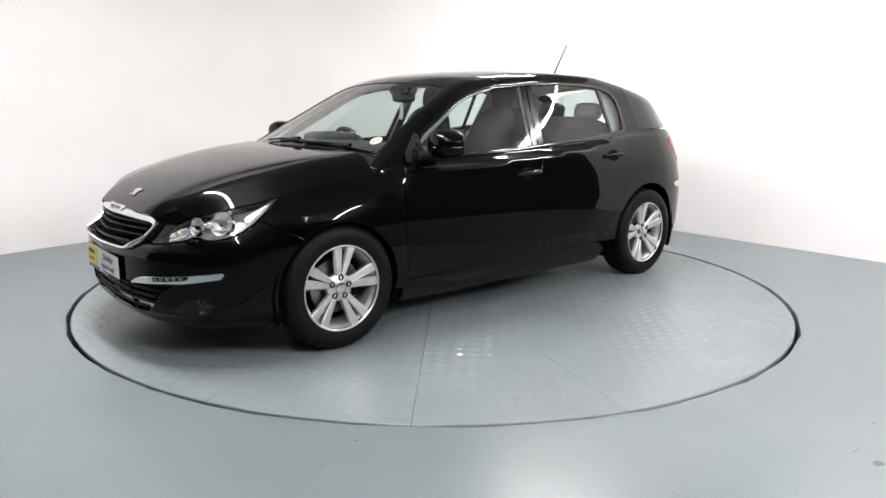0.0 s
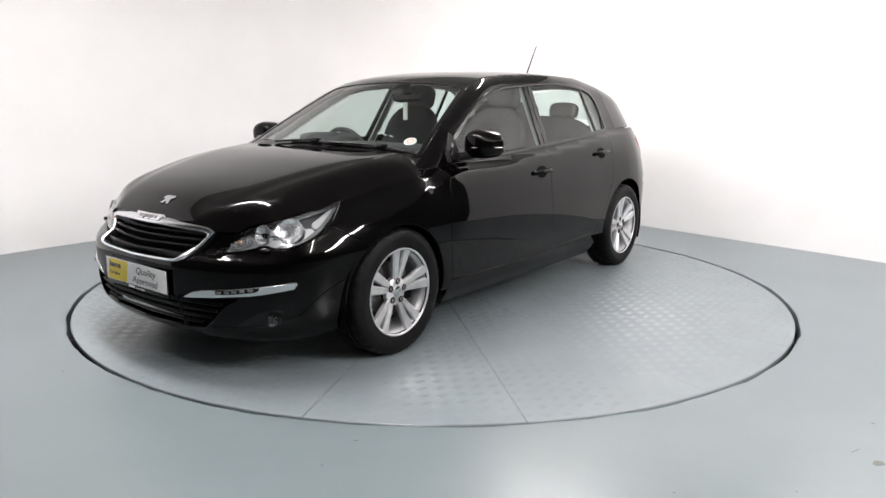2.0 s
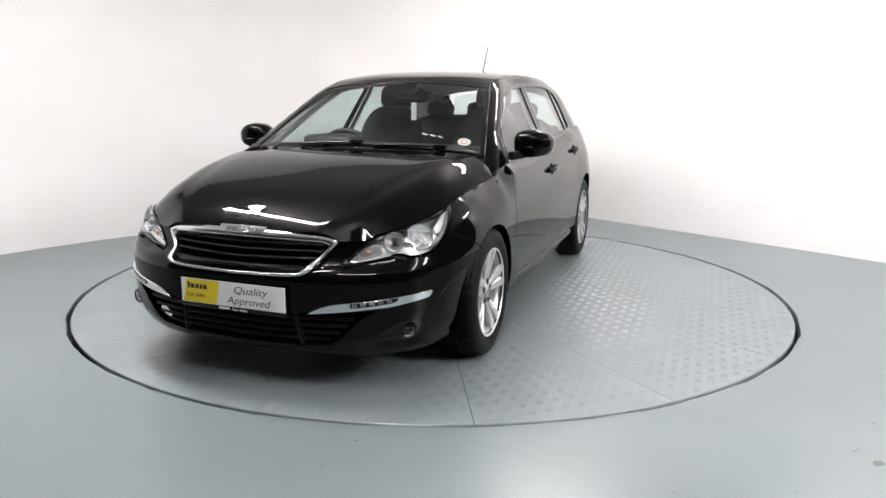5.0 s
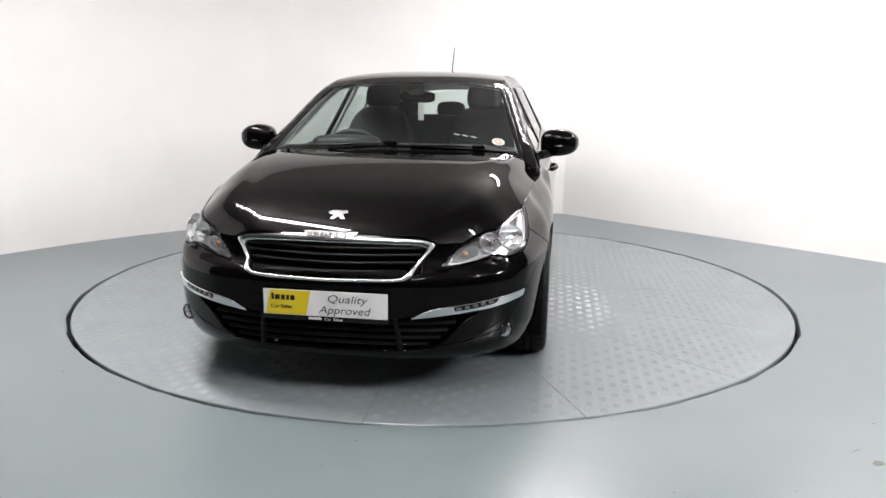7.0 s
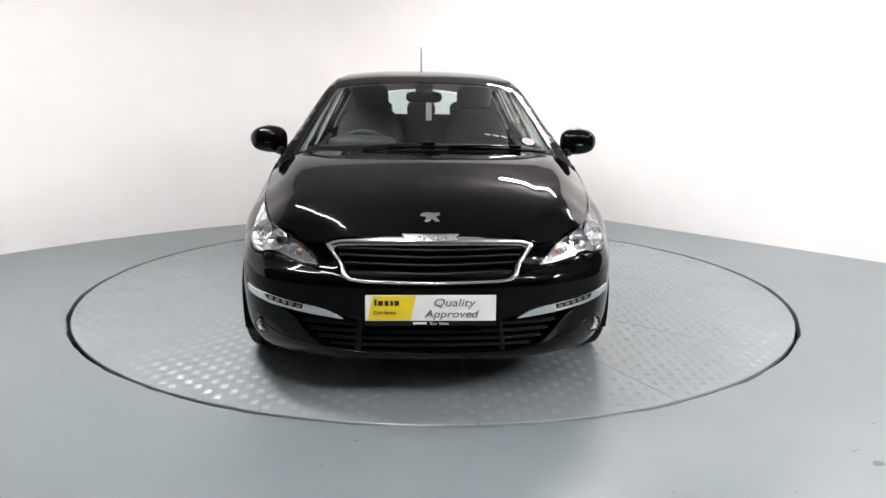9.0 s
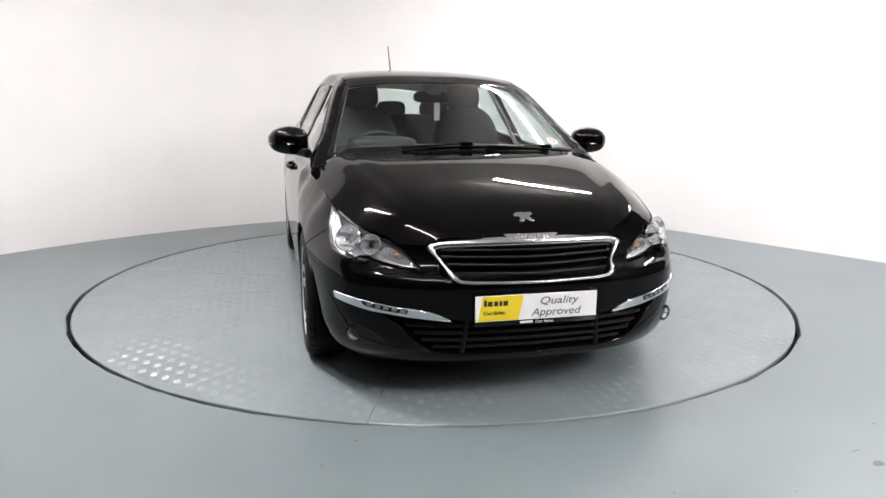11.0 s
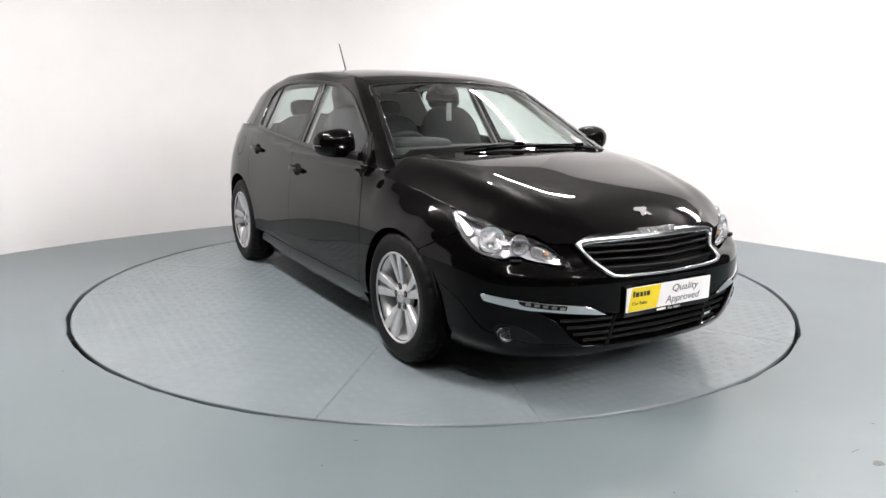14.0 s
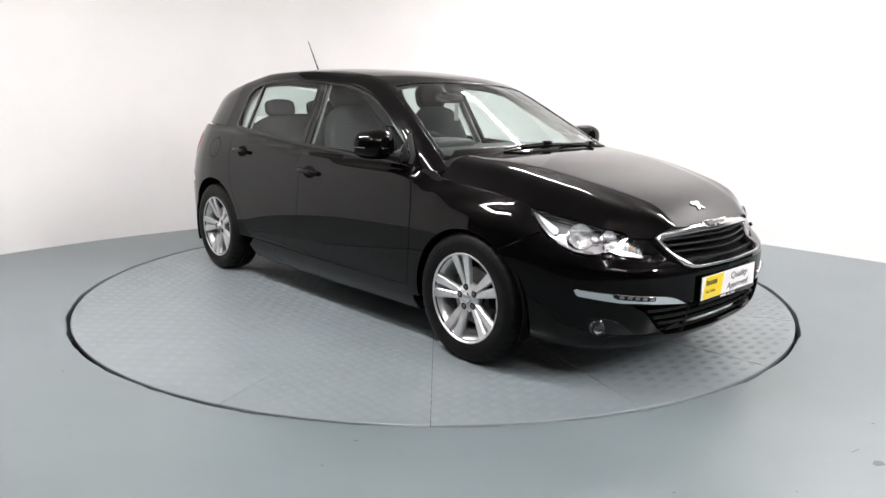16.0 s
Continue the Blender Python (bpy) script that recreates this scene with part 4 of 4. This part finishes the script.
def build_mirrors(car):
    for side in (1, -1):
        sail = [(.855, .914), (.850, .958), (.742, 1.062), (.725, 1.05), (.715, .98), (.712, .926)]
        base = part("door_mirror", panel("door_mirror", sail, cabin_side, MATT, side, (.03, .03), .012, .004, 0), MATT, car, "gloss black door mirror on a black foot")
        cap = cushion(.088, .106, .080, .66, 32, 20)
        for v in cap.verts:
            k = v.co.y / .112
            v.co.x -= .030 * max(0, k) ** 2 - .012
            v.co.z += .006 * k - .024 * max(0, k) * (1 if v.co.z > 0 else -.35) * min(1, abs(v.co.z) / .05)
            if v.co.x < -.035:
                v.co.x = -.035 + (v.co.x + .035) * .15
            if v.co.z < 0:
                v.co.z *= .95
        part("mirror_shell", cap, PAINT, base, "", pose(.655, .908 * side, 1.008, 0, 0, -8 * side) @ Matrix.Diagonal((1, side, 1, 1)))
        seam = []
        for k in range(13):
            a = -1.45 + 2.75 * k / 12
            seam.append((.660 + .094 * math.cos(a) - .020 * max(0, math.sin(a)), (.915 + .1125 * math.sin(a)) * side, .993 + .004 * math.sin(a)))
        part("mirror_seam", rod(seam, .0022, 6), SATIN, base, "thin bright line round the shell")
        part("mirror_foot", rod([(.67, .88 * side, .955), (.71, .845 * side, .948), (.77, .805 * side, .942)], .022, 10, 1.15), MATT, base)
        part("mirror_glass", lathe([(0, .001), (.05, .001), (.055, -.003)], 28), CHROME, base, "", facing((.612, .915 * side, 1.012), (-1, .2 * side, 0)) @ Matrix.Diagonal((1.7, 1, 1.1, 1)))


def build_handles(car):
    for side in (1, -1):
        for x, z in ((-.03, .812), (-.893, .888)):
            pocket = rounded([(xs(x) - .075, z - .002), (xs(x) - .05, z + .030), (xs(x) + .01, z + .038), (xs(x) + .055, z + .024), (xs(x) + .065, z - .008), (xs(x) + .03, z - .036), (xs(x) - .03, z - .036), (xs(x) - .06, z - .022)], 2)
            # flat dark oval stands in for the shade inside the grip recess
            h = part("door_handle", panel("door_handle", pocket, flank, DARK, side, (.015, .012), .003, .0008, 0), DARK, car, "flat dark oval drawn as grip recess shade, with a black bar")
            pts = []
            for k in range(9):
                t = -1 + k / 4
                p, n = spot(flank, xs(x) + .105 * t, z - .006 * t * -1, .004 + .026 * (1 - t ** 4), side)
                pts.append(p)
            bar = rod(pts, .0135, 10)
            part("handle_bar", bar, PAINT, h)


def build_wheels(car):
    tyre = bmesh.new()
    n = 144
    prof = [(.205, -.085), (.225, -.098), (.262, -.1035), (.292, -.098), (.306, -.090), (.3135, -.078), (.316, -.060), (.3165, -.047), (.309, -.044), (.309, -.037), (.3168, -.034), (.317, -.012), (.309, -.009), (.309, .009 - .012), (.317, 0), (.317, .024),
            (.309, .027), (.309, .034), (.3168, .037), (.316, .060), (.3135, .078), (.306, .090), (.292, .098), (.275, .1025), (.270, .1040), (.262, .1035), (.240, .1015), (.232, .0985), (.225, .098), (.218, .094), (.205, .085)]
    rows = []
    for r, a in prof:
        shoulder = abs(a) > .05 and r > .303
        rows.append([tyre.verts.new(((r - (.0045 if shoulder and i % 4 == 0 else .002 if r > .3155 and i % 6 == 0 else 0)) * math.cos(2 * math.pi * i / n), a, (r - (.0045 if shoulder and i % 4 == 0 else 0)) * math.sin(2 * math.pi * i / n))) for i in range(n)])
    for p, q in zip(rows, rows[1:]):
        for i in range(n):
            tyre.faces.new((p[i], p[(i + 1) % n], q[(i + 1) % n], q[i]))
    bmesh.ops.recalc_face_normals(tyre, faces=tyre.faces)
    smooth(tyre, 28)
    tyre_me = bpy.data.meshes.new("tyre")
    tyre.to_mesh(tyre_me), tyre.free(), tyre_me.materials.append(RUBBER)
    rim = lathe([(.208, .092), (.214, .098), (.219, .097), (.2205, .090), (.214, .080), (.200, .070), (.192, .055), (.186, .0), (.186, -.08), (.214, -.09)], 96)
    rim_me = bpy.data.meshes.new("wheel")
    rim.to_mesh(rim_me), rim.free(), rim_me.materials.append(ALLOY)
    # one spoke: a bar along +z, stepped towards the hub
    bm = bmesh.new()
    sections = [(.030, -.013, .013, .066, .020), (.070, -.016, .016, .071, .022), (.130, -.0200, .0200, .080, .024), (.185, -.0240, .0240, .088, .022), (.210, -.0265, .0265, .092, .018)]
    rings = []
    for z, x0, x1, y, d in sections:
        c = .0045
        rings.append([bm.verts.new(v) for v in ((x0, y - d, z), (x0, y - c, z), (x0 + c, y, z), (x1 - c * 1.6, y - .001, z), (x1, y - c * 1.8, z), (x1, y - d, z))])
    for p, q in zip(rings, rings[1:]):
        for k in range(6):
            bm.faces.new((p[k], p[(k + 1) % 6], q[(k + 1) % 6], q[k]))
    bm.faces.new(rings[0][::-1]), bm.faces.new(rings[-1])
    bmesh.ops.recalc_face_normals(bm, faces=bm.faces)
    smooth(bm, 25)
    spoke_me = bpy.data.meshes.new("spoke")
    bm.to_mesh(spoke_me), bm.free(), spoke_me.materials.append(ALLOY)
    hub = lathe([(0, .076), (.028, .076), (.029, .072), (.034, .070), (.060, .068), (.070, .060), (.072, .04), (.04, .03)], 40)
    hub_me = bpy.data.meshes.new("hub")
    hub.to_mesh(hub_me), hub.free(), hub_me.materials.append(ALLOY)
    cap = lathe([(0, .0815), (.020, .081), (.0265, .079), (.028, .075)], 32)
    cap_me = bpy.data.meshes.new("hub_cap")
    cap.to_mesh(cap_me), cap.free(), cap_me.materials.append(SATIN)
    bolt = lathe([(0, .058), (.006, .058), (.007, .060), (.0085, .074), (.0105, .073), (.0115, .055)], 12)
    bolt_me = bpy.data.meshes.new("bolt")
    bolt.to_mesh(bolt_me), bolt.free(), bolt_me.materials.append(DISC)
    # dark ring on the hub paints the shade of each bolt hole
    pocket = lathe([(.0115, .0712), (.0155, .0722), (.0165, .0705)], 16)
    pocket_me = bpy.data.meshes.new("bolt_pocket_shade")
    pocket.to_mesh(pocket_me), pocket.free(), pocket_me.materials.append(DARK)
    disc = lathe([(.06, .012), (.075, .02), (.14, .02), (.141, .004), (.06, .004)], 48)
    disc_me = bpy.data.meshes.new("brake_disc")
    disc.to_mesh(disc_me), disc.free(), disc_me.materials.append(DISC)
    shield = lathe([(0, -.03), (.186, -.03), (.187, -.05)], 48)
    shield_me = bpy.data.meshes.new("dust_shield")
    shield.to_mesh(shield_me), shield.free(), shield_me.materials.append(DARK)
    for x, side, spin in ((1.31, 1, -5), (1.31, -1, 11), (-1.31, 1, 12), (-1.31, -1, 20)):
        at = pose(x, .776 * side, .313, 0, 0, 0 if side > 0 else 180) @ Matrix.Rotation(radians(spin), 4, "Y")
        w = part("wheel", rim_me, ALLOY, car, "silver five twin-spoke alloy wheel with black tyre", at)
        part("tyre", tyre_me, RUBBER, w, "black road tyre")
        part("hub", hub_me, ALLOY, w)
        part("hub_cap", cap_me, SATIN, w)
        part("brake_disc", disc_me, DISC, w)
        part("dust_shield", shield_me, DARK, w)
        for k in range(5):
            for lean in (-10.5, 10.5):
                part("spoke", spoke_me, ALLOY, w, "", Matrix.Rotation(radians(72 * k + lean), 4, "Y") @ Matrix.Translation((0, 0, .004)))
            a = radians(72 * k + 0)
            part("bolt", bolt_me, DISC, w, "", pose(.051 * math.sin(a), .002, .051 * math.cos(a)))
            part("bolt_pocket_shade", pocket_me, DARK, w, "", pose(.051 * math.sin(a), .001, .051 * math.cos(a)))
        part("caliper", box(-.16, -.10, -.02, .035, -.06, .06, .012), DARK, w)


def build_under(car):
    pan = box(-.86, .86, -.78, .78, .165, .26, .03)
    under = part("floor_pan", pan, DARK, car)
    part("front_tray", box(.80, 1.98, -.52, .52, .175, .5, .03), DARK, under)
    part("rear_tray", box(-1.95, -.80, -.52, .52, .19, .45, .03), DARK, under)
    for x, r in ((1.31, .362), (-1.30, .388)):
        for side in (1, -1):
            bm = bmesh.new()
            rows = []
            for k in range(25):
                a = math.pi * (-.12 + 1.24 * k / 24)
                c, s = x + r * math.cos(a), .31 + r * math.sin(a)
                rows.append([bm.verts.new((c, .855 * side, s)), bm.verts.new((c, .50 * side, s)), bm.verts.new((x, .50 * side, .31))])
            for p, q in zip(rows, rows[1:]):
                bm.faces.new((p[0], q[0], q[1], p[1]))
                bm.faces.new((p[1], q[1], p[2]))
            part("wheel_liner", bm, DARK, under)


def build_cabin(car):
    """What shows of the inside through the glass."""
    xe = np.linspace(.30, -1.60, 20)
    line = [(x, float(roof_edge(x)) - .01) for x in xe] + [(x, -float(roof_edge(x)) + .01) for x in xe[::-1]]
    lining = part("headlining", panel("headlining", line, cabin_top, LINING, 1, (.08, .08), .004, -.035, 0), LINING, car, "pale grey roof lining")
    for side in (1, -1):
        ap = [(.93, .985), (.62, 1.165), (.40, 1.285), (.30, 1.325), (.17, 1.325), (.29, 1.255), (.49, 1.135), (.71, 1.0), (.77, .94)]
        part("pillar_trim", panel("pillar_trim", ap, cabin_side, LINING, side, (.04, .02), .012, -.045, 0), LINING, lining)
        bp = [(-.175, .95), (-.205, 1.15), (-.245, 1.36), (-.300, 1.36), (-.268, 1.15), (-.240, .95)]
        part("pillar_trim", panel("pillar_trim", bp, cabin_side, LINING, side, (.04, .03), .012, -.030, 0), LINING, lining)
        cp = [(-1.02, 1.05), (-1.06, 1.33), (-1.50, 1.36), (-1.70, 1.28), (-1.80, 1.08)]
        part("pillar_trim", panel("pillar_trim", cp, cabin_side, LINING, side, (.05, .03), .012, -.045, 0), LINING, lining)
        rail = [(.30, 1.345), (-.2, 1.385), (-.8, 1.392), (-1.1, 1.36), (-1.06, 1.335), (-.8, 1.366), (-.2, 1.362), (.22, 1.318)]
        part("roof_rail_trim", panel("roof_rail_trim", rail, cabin_side, LINING, side, (.05, .02), .01, -.035, 0), LINING, lining)
        card = [(1.95, .45), (3.65, .45), (3.78, 1.0)] + [(xs(x), float(BELT(x)) - .005) for x in (-.9, -.5, -.1, .4, .8)]
        part("door_card", panel("door_card", card, flank, DASH, side, (.1, .08), .03, -.05, 0), DASH, car, "dark inner door trim")
    # dashboard
    bm = cushion(.30, .76, .14, .42, 32, 16)
    part("dashboard", bm, DASH, car, "dark grey dashboard", pose(.72, 0, .845))
    part("instrument_hood", cushion(.13, .20, .045, .6), DASH, car, "", pose(.60, -.37, .985))
    part("gear_console", box(-.15, .60, -.12, .12, .35, .60, .03), DASH, car)
    wheel = bmesh.new()
    R, r = .172, .016
    rows = [[wheel.verts.new(((R + r * math.cos(b)) * math.cos(a) * 1.04, (R + r * math.cos(b)) * math.sin(a) * .94, r * math.sin(b))) for b in (2 * math.pi * j / 8 for j in range(8))] for a in (2 * math.pi * i / 40 for i in range(40))]
    for i in range(40):
        for j in range(8):
            wheel.faces.new((rows[i][j], rows[(i + 1) % 40][j], rows[(i + 1) % 40][(j + 1) % 8], rows[i][(j + 1) % 8]))
    smooth(wheel, 60)
    m = facing((.42, -.37, .90), (-1, 0, .45)) @ Matrix.Rotation(radians(-90), 4, "X")
    sw = part("steering_wheel", wheel, DASH, car, "black steering wheel", m)
    part("wheel_boss", cushion(.075, .06, .022, .6), DASH, sw)
    for a in (0, 180, 270):
        part("wheel_spoke", box(.05, .165, -.016, .016, -.006, .006, .004), DASH, sw, "", pose(0, 0, 0, 0, 0, a))
    # seats
    for y in (.37, -.37):
        seat = part("front_seat", cushion(.26, .25, .085, .5, 24, 14), FABRIC, car, "charcoal fabric front seat", pose(.10, y, .50))
        back = cushion(.075, .245, .34, .55, 28, 20)
        for v in back.verts:
            v.co.x += .03 * (abs(v.co.y) / .245) ** 2
            v.co.y *= 1 - .22 * max(0, v.co.z / .34) ** 2
        part("seat_back", back, FABRIC, seat, "", pose(-.32, 0, .37, 0, -16, 0))
        part("headrest", cushion(.055, .125, .088, .62, 20, 14), FABRIC, seat, "", pose(-.435, 0, .765, 0, -12, 0))
        for d in (.05, -.05):
            part("headrest_post", rod([(-.42, d, .62), (-.435, d, .72)], .006), CHROME, seat)
    bench = part("rear_bench", cushion(.26, .62, .09, .4), FABRIC, car, "charcoal fabric rear bench", pose(-.85, 0, .50))
    part("bench_back", cushion(.08, .62, .30, .4), FABRIC, bench, "", pose(-.28, 0, .34, 0, -18, 0))
    for y in (.36, 0, -.36):
        part("headrest", cushion(.045, .12, .065, .62, 20, 12), FABRIC, bench, "", pose(-.37, y, .675, 0, -12, 0))
    part("parcel_shelf", box(-1.80, -1.28, -.58, .58, .93, .955, .008), DASH, car)
    # inner mirror and its sensor pod, seat-belt tag
    pod = part("sensor_pod", cushion(.055, .055, .026, .6), DASH, car, "black pod behind the windscreen", pose(.30, 0, 1.312, 0, 28, 0))
    part("inner_mirror", cushion(.022, .115, .036, .6), GLOSS, pod, "", pose(-.01, -.0, -.065, 0, -20, 0))
    tag = part("hanging_tag", box(-.002, .002, -.018, .018, -.055, .055, .001), LINING, car, "pale card tag hanging from the mirror", pose(.30, .03, 1.17))


def build_extras(car):
    rod_pts = [(-1.215, 0, 1.432), (-1.27, 0, 1.52), (-1.372, 0, 1.690)]
    ant = part("aerial", rod(rod_pts, .0075, 8, .5), SEAL, car, "thin raked roof aerial")
    part("aerial_foot", cushion(.035, .018, .012, .8), SEAL, ant, "", pose(-1.205, 0, 1.436, 0, 4, 0))
    # fuel flap
    ring = [(4.075 + .078 * math.cos(2 * math.pi * k / 40), .892 + .072 * math.sin(2 * math.pi * k / 40)) for k in range(40)]
    part("fuel_flap", band("fuel_flap", ring, shrunk(ring, .0035), flank, DARK, -1, .0006, .002), DARK, car, "round fuel flap joint")


build_room()
build_skirting()
build_chips()
build_tubes()
table = build_table()
car = tagged(new("car"), "glossy black five-door hatchback car parked on the turntable", "car")
build_skin(car)
build_front(car)
build_under(car)
build_screen(car)
build_grille(car)
build_lamps(car)
build_plate(car)
build_mirrors(car)
build_handles(car)
build_wheels(car)
build_cabin(car)
build_extras(car)


def motions():
    table_motion(table)
    table_motion(car, CAR_X, CAR_Y)


motions()
